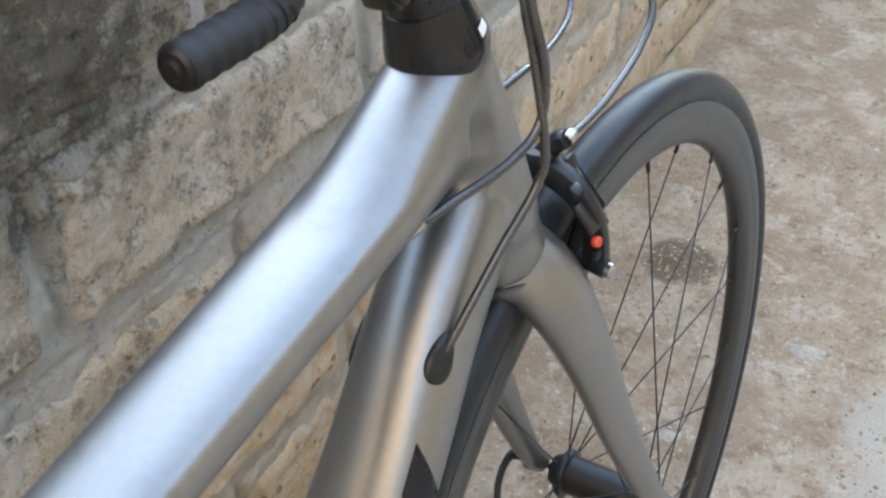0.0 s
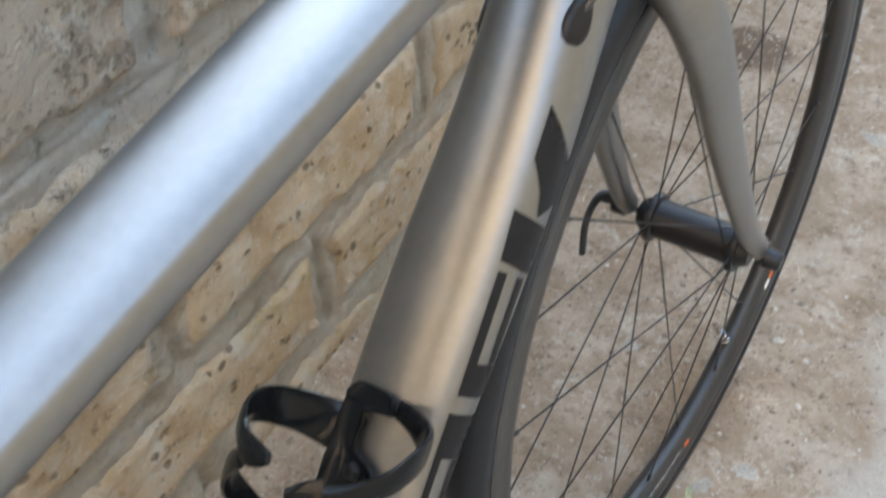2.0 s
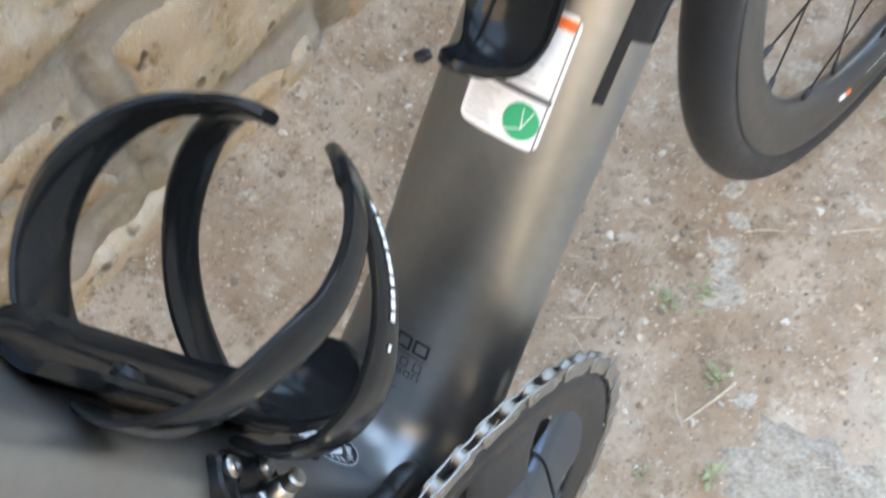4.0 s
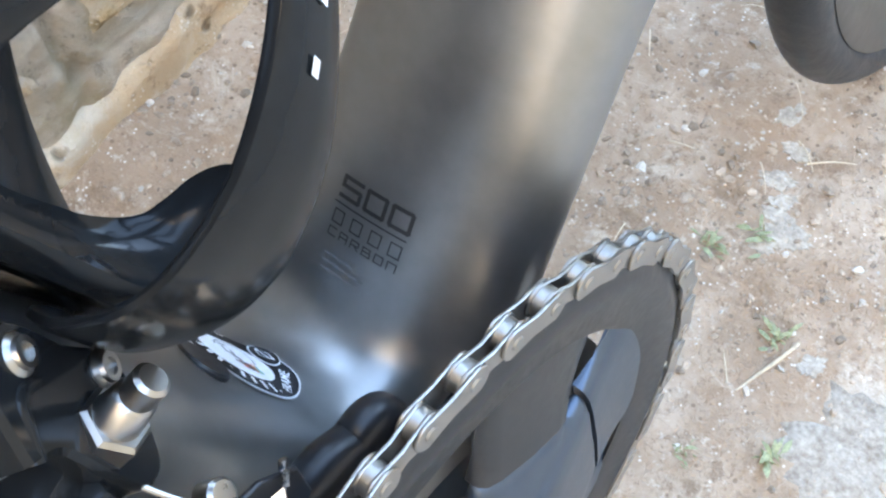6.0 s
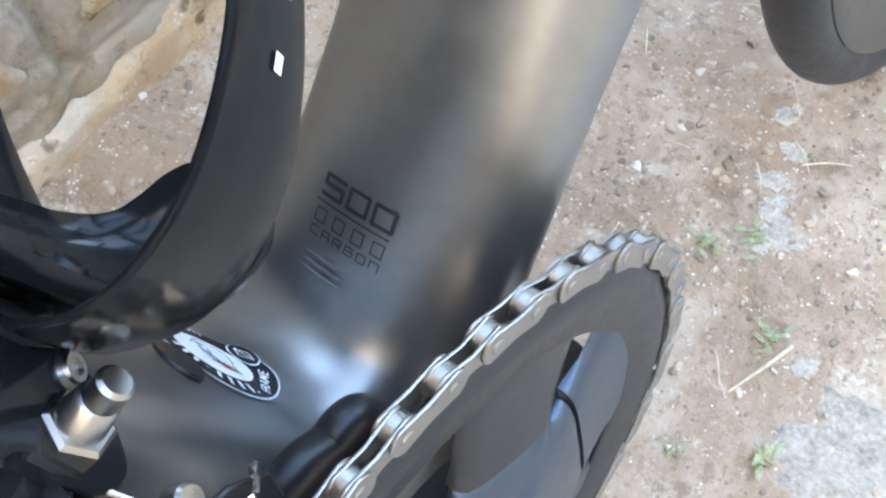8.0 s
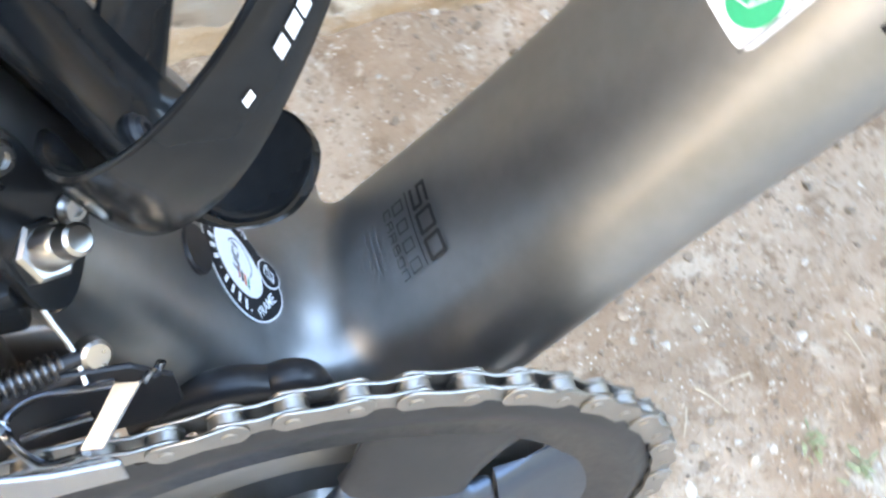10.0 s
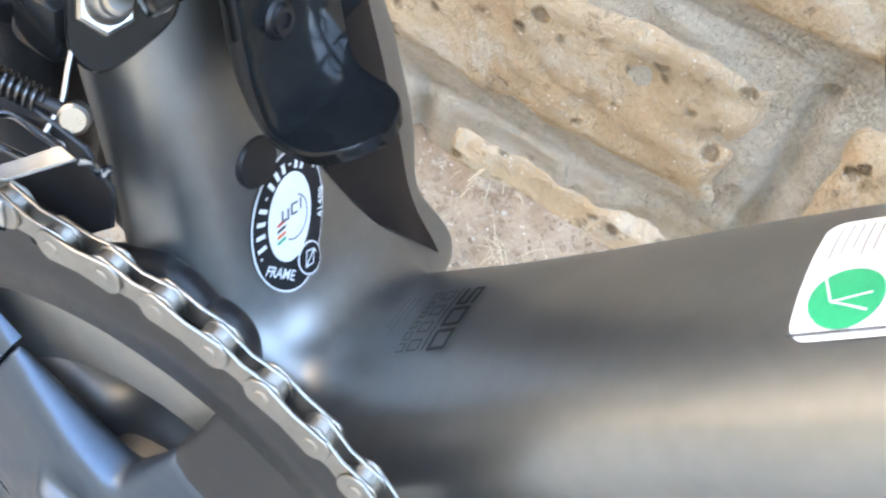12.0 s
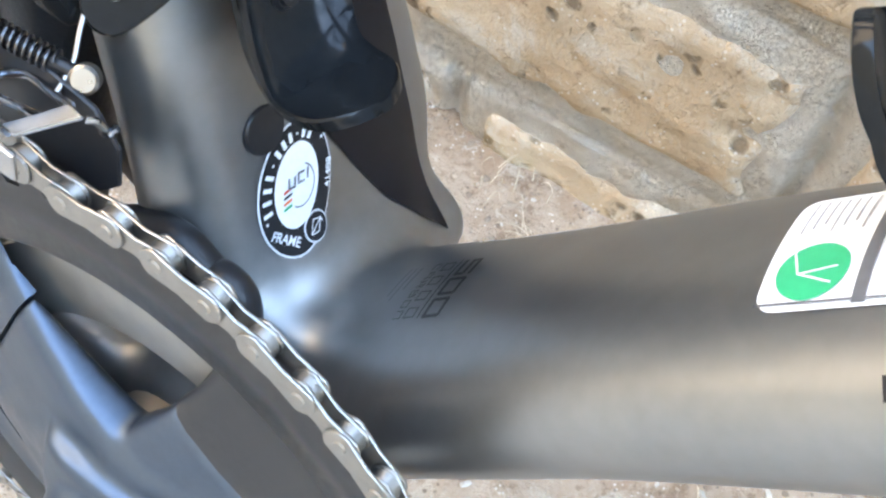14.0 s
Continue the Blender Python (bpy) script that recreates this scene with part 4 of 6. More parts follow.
fd_part("outer_cage_plate", cage_plate(0.0540, [(-0.0285, 0.1110), (-0.0400, 0.1120), (-0.0540, 0.1165), (-0.0750, 0.1120), (-0.115, 0.0930), (-0.120, 0.0840), (-0.085, 0.0960), (-0.060, 0.1010), (-0.040, 0.1030), (-0.0285, 0.1040)], 0.0012), STEEL, "polished steel outer cage plate")
fd_part("inner_cage_plate", cage_plate(0.0375, [(-0.0175, 0.1090), (-0.0240, 0.1160), (-0.045, 0.1190), (-0.075, 0.1140), (-0.110, 0.1000), (-0.115, 0.0760), (-0.075, 0.0860), (-0.040, 0.0900), (-0.0235, 0.0910), (-0.0175, 0.0980)], 0.0012), SATIN_BLACK, "dark inner cage plate")


def strip(pts, w):
    def make(bm):
        sweep(bm, [(*p, w, 0.0006) for p in pts], n=10, power=4, up=(1, 0.3, 0.2))
    return make


NOSE = [Vector(p) for p in ((0.0521, -0.0308, 0.1122), (0.0428, -0.0218, 0.1176), (0.0412, -0.0268, 0.1162), (0.0512, -0.0352, 0.1112))]
NOSE_N = (NOSE[1] - NOSE[0]).cross(NOSE[3] - NOSE[0]).normalized()
NOSE_N = NOSE_N if NOSE_N.z > 0 else -NOSE_N
fd_part("nose_plate", lambda bm: slab(bm, [p.lerp(q, f) for p, q in zip(NOSE, NOSE[1:] + NOSE[:1]) for f in (0.04, 0.5, 0.96)], NOSE_N, 0.0011, 0.0003), POLISHED, "polished steel slanting plate of the cage")
fd_part("nose_hook", strip([(0.0428, -0.0218, 0.1178), (0.0414, -0.0205, 0.1172), (0.0402, -0.0198, 0.1146), (0.0396, -0.0202, 0.1127), (0.0384, -0.0196, 0.1128), (0.0378, -0.0186, 0.1142)], 0.0009), POLISHED, "small polished hook")
fd_part("cage_bridge", strip([(0.0412, -0.0268, 0.1160), (0.0400, -0.0340, 0.1142), (0.0385, -0.0419, 0.1122), (0.0389, -0.0470, 0.1096), (0.0400, -0.0496, 0.1077), (0.0432, -0.0492, 0.1074), (0.0460, -0.0475, 0.1073), (0.0490, -0.0448, 0.1069), (0.0503, -0.0420, 0.1068), (0.0508, -0.0370, 0.1084), (0.0512, -0.0345, 0.1106)], 0.0011), POLISHED, "polished steel loop of the cage")
fd_part("cage_crossbar", strip([(0.0434, -0.0470, 0.1056), (0.0438, -0.0400, 0.1086), (0.0440, -0.0328, 0.1105)], 0.0009), POLISHED, "polished steel crossbar")

# chain keeper: a black moulded guard between ring and frame
bm = bmesh.new()
sweep(bm, [(0.024, -0.032, 0.058, 0.005, 0.006), (0.0255, -0.021, 0.0665, 0.005, 0.0075), (0.0265, -0.011, 0.0710, 0.0053, 0.0078), (0.0265, -0.002, 0.0682, 0.0053, 0.0066), (0.0265, 0.0045, 0.0678, 0.0053, 0.0076), (0.0265, 0.0085, 0.058, 0.005, 0.0064), (0.025, 0.0125, 0.044, 0.005, 0.006)], n=22, power=2.4)
bike_part("chain_keeper", bm, SATIN_BLACK, "black moulded chain keeper")
bm = bmesh.new()
q, nq = Vector((-0.0005, -0.0104, 0.0918)), Vector((0.05, 0.93, 0.36)).normalized()
q = SKIN.ray_cast(q + nq * 0.02, -nq, 0.05)[0] or q
rod(bm, q - nq * 0.003, q + nq * 0.0009, 0.0064, n=26, bevel=0.0005)
bike_part("rubber_plug", bm, SATIN_BLACK, "small dark rubber plug in the seat tube")


# ---- paint panels, lettering and stickers, laid on the frame's own skin ----


def lay(bm, origin, U, V, N, lift, cell=0.003):
    """Cuts flat shapes (x, y) fine and lays them on the frame along -N."""
    bmesh.ops.triangulate(bm, faces=bm.faces)
    for _ in range(6):
        long = [e for e in bm.edges if e.calc_length() > cell]
        if not long:
            break
        bmesh.ops.subdivide_edges(bm, edges=long, cuts=1)
        bmesh.ops.triangulate(bm, faces=bm.faces)
    o = Vector(origin)
    for v in bm.verts:
        p = o + U * v.co.x + V * v.co.y
        hit, nrm, _, _ = SKIN.ray_cast(p + N * 0.03, -N, 0.08)
        if hit is None:
            hit, nrm, _, _ = SKIN.find_nearest(p)
        if nrm.dot(N) < 0:
            nrm = -nrm
        v.co = hit + nrm * lift


def axes(N, up):
    N = Vector(N).normalized()
    V = Vector(up)
    V = (V - N * V.dot(N)).normalized()
    return V.cross(N).normalized(), V, N


def shapes(polys):
    bm = bmesh.new()
    for poly in polys:
        bm.faces.new([bm.verts.new((x, y, 0)) for x, y in poly])
    return bm


def rect(x0, y0, x1, y1, r=0.0):
    if not r:
        return [(x0, y0), (x1, y0), (x1, y1), (x0, y1)]
    pts = []
    for cx, cy, a0 in ((x1 - r, y0 + r, -90), (x1 - r, y1 - r, 0), (x0 + r, y1 - r, 90), (x0 + r, y0 + r, 180)):
        pts += [(cx + r * math.cos(radians(a0 + 18 * i)), cy + r * math.sin(radians(a0 + 18 * i))) for i in range(6)]
    return pts


def disc(cx, cy, rx, ry, n=32, a0=0, a1=360):
    return [(cx + rx * math.cos(radians(a0 + (a1 - a0) * i / n)), cy + ry * math.sin(radians(a0 + (a1 - a0) * i / n))) for i in range(n)]


def decal(name, polys, origin, frame_axes, mat, parent=None, label="", lift=0.0004, cell=0.003):
    U, V, N = frame_axes
    bm = shapes(polys)
    lay(bm, origin, U, V, N, lift, cell)
    me = bpy.data.meshes.new(name)
    bm.to_mesh(me)
    bm.free()
    me.materials.append(mat)
    smooth(me)
    ob = new(name, me)
    ob.parent = parent or frame_ob
    if parent is bicycle:
        ob.location = (0, 0, BBH)
    if label:
        ob["label"] = label
    return ob


def lettering(text, size, width, origin, frame_axes, mat, parent, name="lettering", lift=0.0006, angle=0.0, bold=0.0):
    """Text in the built-in font, its left end at the origin, stretched to a width, laid on the frame."""
    cu = bpy.data.curves.new(name, "FONT")
    cu.body, cu.size, cu.offset = text, size, bold
    tmp = new("tmp_text", cu)
    bpy.context.view_layer.update()
    me = bpy.data.meshes.new_from_object(tmp.evaluated_get(bpy.context.evaluated_depsgraph_get()))
    bpy.data.objects.remove(tmp)
    bm = bmesh.new()
    bm.from_mesh(me)
    bpy.data.meshes.remove(me)
    xs = [v.co.x for v in bm.verts]
    k = width / max(1e-6, max(xs) - min(xs)) if width else 1.0
    x0 = min(xs)
    c, s = math.cos(radians(angle)), math.sin(radians(angle))
    for v in bm.verts:
        x, y = (v.co.x - x0) * k, v.co.y
        v.co = Vector((c * x - s * y, s * x + c * y, 0))
    U, V, N = frame_axes
    lay(bm, origin, U, V, N, lift, 0.004)
    me = bpy.data.meshes.new(name)
    bm.to_mesh(me)
    bm.free()
    me.materials.append(mat)
    ob = new(name, me)
    ob.parent = parent
    return ob


DT_U = Vector((0, 0.655, 0.756))
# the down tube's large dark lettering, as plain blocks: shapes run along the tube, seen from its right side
SIDE = axes((0.80, -0.42, 0.42), DT_U)      # second axis runs up the tube, first across it, downwards
SIDE = (-SIDE[0] if SIDE[0].x < 0 else SIDE[0], SIDE[1], SIDE[2])
LET0 = Vector((0.0, 0.0, -0.004)) + SIDE[2] * 0.05
W1 = 0.026
logo = [
    [(0.0037, 0.4905), (0.0035, 0.465), (0.0115, 0.451), (0.0146, 0.4396), (0.0240, 0.447), (W1, 0.468), (0.0164, 0.4658)],
    [(0.0018, 0.4404), (0.0029, 0.416), (W1, 0.411), (W1, 0.435)],
    rect(0.0035, 0.349, 0.0082, 0.411), rect(0.0082, 0.349, W1, 0.366), rect(0.0150, 0.3665, 0.0195, 0.410),
    rect(0.0025, 0.273, 0.0062, 0.340), rect(0.0062, 0.317, W1, 0.340), rect(0.0062, 0.273, W1, 0.293), rect(0.0135, 0.2935, W1, 0.3165),
    rect(0.0008, 0.200, 0.0046, 0.2686), rect(0.0046, 0.222, W1, 0.245),
]
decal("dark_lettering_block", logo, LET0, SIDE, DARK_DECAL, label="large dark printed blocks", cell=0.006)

# small print above the bottom bracket
TOP = axes((0, -0.76, 0.65), DT_U)
TOP = (Vector((1, 0, 0)), TOP[1], TOP[2])
P500 = Vector((-0.0160, 0.0446, 0.0730))


def pr(x, y):
    return P500 + TOP[0] * x + TOP[1] * y




def strokes(lines, w, h, t):
    """Thin bars along the strokes of a square-built character."""
    out = []
    for line in lines:
        for (xa, ya), (xb, yb) in zip(line, line[1:]):
            a, b = Vector((xa * w, ya * h)), Vector((xb * w, yb * h))
            d = (b - a).normalized() * (t / 2)
            e = Vector((-d.y, d.x))
            out.append([tuple(a - d - e), tuple(b + d - e), tuple(b + d + e), tuple(a - d + e)])
    return out


GLYPHS = {
    "5": [[(1, 1), (0, 1), (0, 0.54), (0.94, 0.54), (1, 0.48), (1, 0.06), (0.94, 0), (0, 0)]],
    "0": [[(0.06, 0), (0, 0.06), (0, 0.94), (0.06, 1), (0.94, 1), (1, 0.94), (1, 0.06), (0.94, 0), (0.06, 0)]],
    "C": [[(1, 1), (0.06, 1), (0, 0.94), (0, 0.06), (0.06, 0), (1, 0)]],
    "A": [[(0, 0), (0, 0.94), (0.06, 1), (0.94, 1), (1, 0.94), (1, 0)], [(0, 0.45), (1, 0.45)]],
    "R": [[(0, 0), (0, 1), (0.94, 1), (1, 0.94), (1, 0.5), (0.94, 0.45), (0, 0.45)], [(0.5, 0.45), (1, 0)]],
    "B": [[(0, 0), (0, 1), (0.9, 1), (0.9, 0.55), (1, 0.45), (1, 0.06), (0.94, 0), (0, 0)], [(0, 0.52), (0.9, 0.52)]],
    "O": [[(0.06, 0), (0, 0.06), (0, 0.94), (0.06, 1), (0.94, 1), (1, 0.94), (1, 0.06), (0.94, 0), (0.06, 0)]],
    "N": [[(0, 0), (0, 0.94), (0.06, 1), (0.94, 1), (1, 0.94), (1, 0)]],
}
for k, ch in enumerate("500"):
    decal("lettering", strokes(GLYPHS[ch], 0.0054, 0.0050, 0.00105), pr(0.0006 + 0.0074 * k, 0.0006), TOP, PRINT_INK, lift=0.0006)
for k, ch in enumerate("CARBON"):
    decal("lettering", strokes(GLYPHS[ch], 0.0023, 0.0021, 0.00036), pr(0.0003 + 0.0036 * k, -0.0102), TOP, PRINT_INK, lift=0.0006)
decal("printed_rule", [rect(0, 0, 0.0215, 0.0004)], pr(-0.0005, -0.0016), TOP, DARK_DECAL, lift=0.0006)
for k in range(4):  # a maker's word, as plain bars
    decal("printed_letter_bar", [rect(0, 0, 0.0034, 0.0004), rect(0, 0.0004, 0.0004, 0.0034), rect(0.0030, 0.0004, 0.0034, 0.0034), rect(0, 0.0034, 0.0034, 0.0038)], pr(0.0002 + 0.0057 * k, -0.0068), TOP, PRINT_INK, lift=0.0006)
for k, w in enumerate((0.0090, 0.0130, 0.0110)):
    decal("small_print_line", [rect(0, 0, w, 0.0007)], pr(0.0010, -0.0152 - 0.0021 * k), TOP, GREY_INK, lift=0.0006)

# white maker's sticker with a green disc
S0 = Vector((-0.0130, 0.0973, 0.1487))


def st(x, y):
    return S0 + TOP[0] * x + TOP[1] * y


sticker = decal("sticker", [rect(0, 0, 0.0300, 0.046, 0.0035)], S0, TOP, WHITE, bicycle, "white paper sticker with green disc")
decal("grey_bar", [rect(0, 0, 0.029, 0.0022)], st(0.0005, 0.0165), TOP, GREY_INK, sticker, lift=0.0007)
decal("green_disc", [disc(0, 0, 0.0062, 0.0062)], st(0.0222, 0.0085), TOP, GREEN, sticker, "green disc", lift=0.0007)
for a in (70, 100, 200):
    c, q = math.cos(radians(a)), math.sin(radians(a))
    decal("white_ray", [[(-0.00018 * q, 0.00018 * c), (0.0066 * c - 0.00018 * q, 0.0066 * q + 0.00018 * c), (0.0066 * c + 0.00018 * q, 0.0066 * q - 0.00018 * c), (0.00018 * q, -0.00018 * c)]], st(0.0222 + 0.0010, 0.0085 - 0.0022), TOP, WHITE, sticker, lift=0.0009)
for k in range(7):
    decal("small_print_line", [rect(0, 0, 0.0105 - 0.0012 * (k % 3), 0.0004)], st(0.0022, 0.0030 + 0.0018 * k), TOP, PALE_INK, sticker, lift=0.0007)
for k in range(8):
    decal("small_print_line", [rect(0, 0, 0.021 - 0.002 * (k % 3), 0.0004)], st(0.0022, 0.0215 + 0.0022 * k), TOP, PALE_INK, sticker, lift=0.0007)
decal("red_mark", [rect(0, 0, 0.008, 0.0035)], st(0.0205, 0.0410), TOP, ORANGE, sticker, lift=0.0007)
decal("sticker_edge", [rect(0.0285, 0, 0.0290, 0.046)], S0, TOP, GREY_INK, sticker, lift=0.0007)

# black painted panel on the seat tube's far front
ST_U = Vector((0.02, -0.341, 0.94))
FRONT = axes((0, 0.94, 0.341), ST_U)
FRONT = (Vector((1, 0, 0)), FRONT[1], FRONT[2])
B0 = Vector((0, 0.0043, 0.050))
decal("black_panel", [[(-0.0060, 0.060), (-0.0105, 0.048), (-0.0165, 0.040), (-0.0290, 0.0160), (-0.0375, 0.0000), (-0.0480, -0.0130), (-0.0590, -0.0260), (-0.0590, -0.0062), (-0.0570, 0.0194), (-0.0545, 0.0409), (-0.0500, 0.070), (-0.0450, 0.11), (-0.0330, 0.18), (-0.0060, 0.18)]], B0, FRONT, PANEL_BLACK, label="black painted panel", lift=0.0005, cell=0.004)

# oval approval sticker on the seat tube
OV = axes((0.30, 0.90, 0.30), ST_U)
_c, _s = math.cos(radians(15)), math.sin(radians(15))
OV = (OV[0] * _c - OV[1] * _s, OV[1] * _c + OV[0] * _s, OV[2])
OVC = Vector((-0.0063, -0.0037, 0.0724))
OX, OY = 0.0126, 0.0184      # half breadth and half height of the oval
oval = decal("approval_sticker", [disc(0, 0, OX, OY, 48)], OVC, OV, WHITE, bicycle, "black and white oval approval sticker", lift=0.0005)
decal("dark_ring", [disc(0, 0, OX - 0.0005, OY - 0.0005, 48)], OVC, OV, DARK_DECAL, oval, lift=0.0007)
decal("white_centre", [disc(0, 0, OX * 0.60, OY * 0.635, 40)], OVC + OV[1] * 0.0008, OV, WHITE, oval, lift=0.0009)


def ov(x, y):
    return OVC + OV[0] * (x * OX) + OV[1] * (y * OY)


def band(cx, cy, r, a0, a1, t, n=14):
    """A thin curved stroke as a row of small pieces."""
    out = []
    for i in range(n):
        p, q = radians(a0 + (a1 - a0) * i / n), radians(a0 + (a1 - a0) * (i + 1) / n)
        out.append([(cx + k * r * math.cos(a), cy + k * r * 1.25 * math.sin(a)) for a, k in ((p, 1 - t), (q, 1 - t), (q, 1 + t), (p, 1 + t))])
    return out


# words round the rim as bars, but for those that read
for k in range(11):
    a = radians(196 - 13 * k)
    c, q = math.cos(a), math.sin(a)
    bar = [(-0.0006, -0.0014), (0.0006, -0.0014), (0.0006, 0.0014), (-0.0006, 0.0014)]
    if k in (4, 8):
        bar = [(-0.0004, -0.0003), (0.0004, -0.0003), (0.0004, 0.0003), (-0.0004, 0.0003)]
    decal("printed_letter_bar", [[(x * q + y * c, -x * c + y * q) for x, y in bar]], ov(0.79 * c, 0.80 * q), OV, WHITE, oval, lift=0.0010)
lettering("41488", 0.0027, 0.0082, ov(0.92, -0.20), OV, WHITE, oval, lift=0.0010, angle=86, bold=0.00004)
lettering("FRAME", 0.0036, 0.0098, ov(-0.70, -0.62), OV, WHITE, oval, lift=0.0010, angle=-28, bold=0.00006)
for x, y in ((0.66, 0.60), (-0.78, -0.36)):
    decal("printed_dot", [disc(0, 0, 0.0004, 0.0004, 8)], ov(x, y), OV, WHITE, oval, lift=0.0010)
RND = ov(0.46, -0.67)
decal("small_roundel", [disc(0, 0, 0.0040, 0.0042)], RND, OV, WHITE, oval, lift=0.0011)
decal("small_roundel_field", [disc(0, 0, 0.0036, 0.0038)], RND, OV, DARK_DECAL, oval, lift=0.0013)
decal("small_roundel_mark", strokes([[(-0.55, -0.5), (-0.30, 0.55), (0.45, 0.50), (-0.55, -0.5), (0.20, -0.45), (0.45, 0.50), (0.62, 0.20)]], 0.0034, 0.0036, 0.00030), RND, OV, WHITE, oval, lift=0.0015)
for k, mat in enumerate((RED, DARK_DECAL, ORANGE, GREEN)):
    decal("colour_stripe", [[(-0.0014, 0), (0.0014, 0.0008), (0.0014, 0.0016), (-0.0014, 0.0008)]], ov(-0.26, -0.02 - 0.085 * k), OV, mat, oval, lift=0.0011)
decal("emblem_arc", band(0, 0, 0.0046, -120, 75, 0.035), ov(0.10, 0.02), OV, GREY_INK, oval, lift=0.0011)
decal("emblem_bars", [rect(-0.0036, -0.0016, -0.0030, 0.0014), rect(-0.0030, -0.0016, -0.0016, -0.0010), rect(-0.0016, -0.0016, -0.0010, 0.0014), rect(-0.0004, -0.0010, 0.0002, 0.0022), rect(0.0002, -0.0010, 0.0020, -0.0004), rect(0.0002, 0.0016, 0.0020, 0.0022), rect(0.0028, -0.0004, 0.0034, 0.0026)], ov(0.02, 0.12), OV, GREY_INK, oval, lift=0.0012)


# ---- ground ----
def node_mat(name):
    m = bpy.data.materials.new(name)
    m.use_nodes = True
    return m, m.node_tree.nodes, m.node_tree.links, m.node_tree.nodes["Principled BSDF"]


class Mixer:
    """Small helper to stack masked colours in a node tree, in the object's own metres."""

    def __init__(self, name, rough=0.95):
        self.m, self.n, self.l, self.b = node_mat(name)
        self.b.inputs["Roughness"].default_value = rough
        self.b.inputs["Specular IOR Level"].default_value = 0.25
        self.tc = self.n.new("ShaderNodeTexCoord")
        self.color = None

    def noise(self, scale, detail=5.0, rough=0.6, stretch=None, distort=0.0):
        t = self.n.new("ShaderNodeTexNoise")
        t.inputs["Scale"].default_value, t.inputs["Detail"].default_value, t.inputs["Roughness"].default_value = scale, detail, rough
        t.inputs["Distortion"].default_value = distort
        src = self.tc.outputs["Object"]
        if stretch:
            mp = self.n.new("ShaderNodeMapping")
            mp.inputs["Scale"].default_value = stretch
            self.l.new(src, mp.inputs["Vector"])
            src = mp.outputs[0]
        self.l.new(src, t.inputs["Vector"])
        return t.outputs["Fac"]

    def grains(self, scale):
        t = self.n.new("ShaderNodeTexVoronoi")
        t.inputs["Scale"].default_value = scale
        self.l.new(self.tc.outputs["Object"], t.inputs["Vector"])
        return t

    def step(self, value, lo, hi):
        r = self.n.new("ShaderNodeMapRange")
        r.inputs["From Min"].default_value, r.inputs["From Max"].default_value = lo, hi
        r.interpolation_type = "SMOOTHSTEP"
        self.l.new(value, r.inputs["Value"])
        return r.outputs[0]

    def math(self, op, a, b):
        t = self.n.new("ShaderNodeMath")
        t.operation = op
        for k, v in enumerate((a, b)):
            if isinstance(v, (int, float)):
                t.inputs[k].default_value = v
            else:
                self.l.new(v, t.inputs[k])
        return t.outputs[0]

    def axis(self, k):
        sp = self.n.new("ShaderNodeSeparateXYZ")
        self.l.new(self.tc.outputs["Object"], sp.inputs[0])
        return sp.outputs[k]

    def near(self, y, z, r, planes=(1, 2)):
        a = self.math("SUBTRACT", self.axis(planes[0]), y)
        b = self.math("SUBTRACT", self.axis(planes[1]), z)
        d = self.math("SQRT", self.math("ADD", self.math("MULTIPLY", a, a), self.math("MULTIPLY", b, b)), 0.0)
        return self.math("DIVIDE", d, r)

    def lay(self, color, mask=None, amount=1.0):
        if self.color is None:
            rgb = self.n.new("ShaderNodeRGB")
            rgb.outputs[0].default_value = (*color, 1)
            self.color = rgb.outputs[0]
            return
        mx = self.n.new("ShaderNodeMix")
        mx.data_type = "RGBA"
        if amount != 1.0:
            mask = self.math("MULTIPLY", mask, amount)
        self.l.new(mask, mx.inputs[0])
        self.l.new(self.color, mx.inputs[6])
        if isinstance(color, tuple):
            mx.inputs[7].default_value = (*color, 1)
        else:
            self.l.new(color, mx.inputs[7])
        self.color = mx.outputs[2]

    def done(self, heights=(), shade=0.0):
        if shade:
            hsv = self.n.new("ShaderNodeHueSaturation")
            info = self.n.new("ShaderNodeObjectInfo")
            r = self.n.new("ShaderNodeMapRange")
            r.inputs["To Min"].default_value, r.inputs["To Max"].default_value = 1 - shade, 1 + shade
            self.l.new(info.outputs["Random"], r.inputs["Value"])
            self.l.new(r.outputs[0], hsv.inputs["Value"])
            self.l.new(self.color, hsv.inputs["Color"])
            self.color = hsv.outputs[0]
        self.l.new(self.color, self.b.inputs["Base Color"])
        prev = None
        for value, dist in heights:
            bp = self.n.new("ShaderNodeBump")
            bp.inputs["Strength"].default_value, bp.inputs["Distance"].default_value = 1.0, dist
            self.l.new(value, bp.inputs["Height"])
            if prev:
                self.l.new(prev, bp.inputs["Normal"])
            prev = bp.outputs[0]
        if prev:
            self.l.new(prev, self.b.inputs["Normal"])
        return self.m


g = Mixer("trodden_earth")
g.lay((0.335, 0.245, 0.172))
g.lay((0.450, 0.360, 0.275), g.step(g.noise(8, 6, 0.7), 0.42, 0.60))
g.lay((0.215, 0.150, 0.100), g.step(g.noise(21, 7, 0.75), 0.53, 0.66), 0.85)
g.lay((0.540, 0.480, 0.400), g.step(g.noise(13, 6, 0.75, distort=0.6), 0.56, 0.66), 0.75)
g.lay((0.260, 0.190, 0.135), g.step(g.noise(75, 5, 0.8), 0.53, 0.63), 0.75)
g.lay((0.560, 0.500, 0.420), g.step(g.noise(105, 5, 0.8), 0.57, 0.66), 0.65)
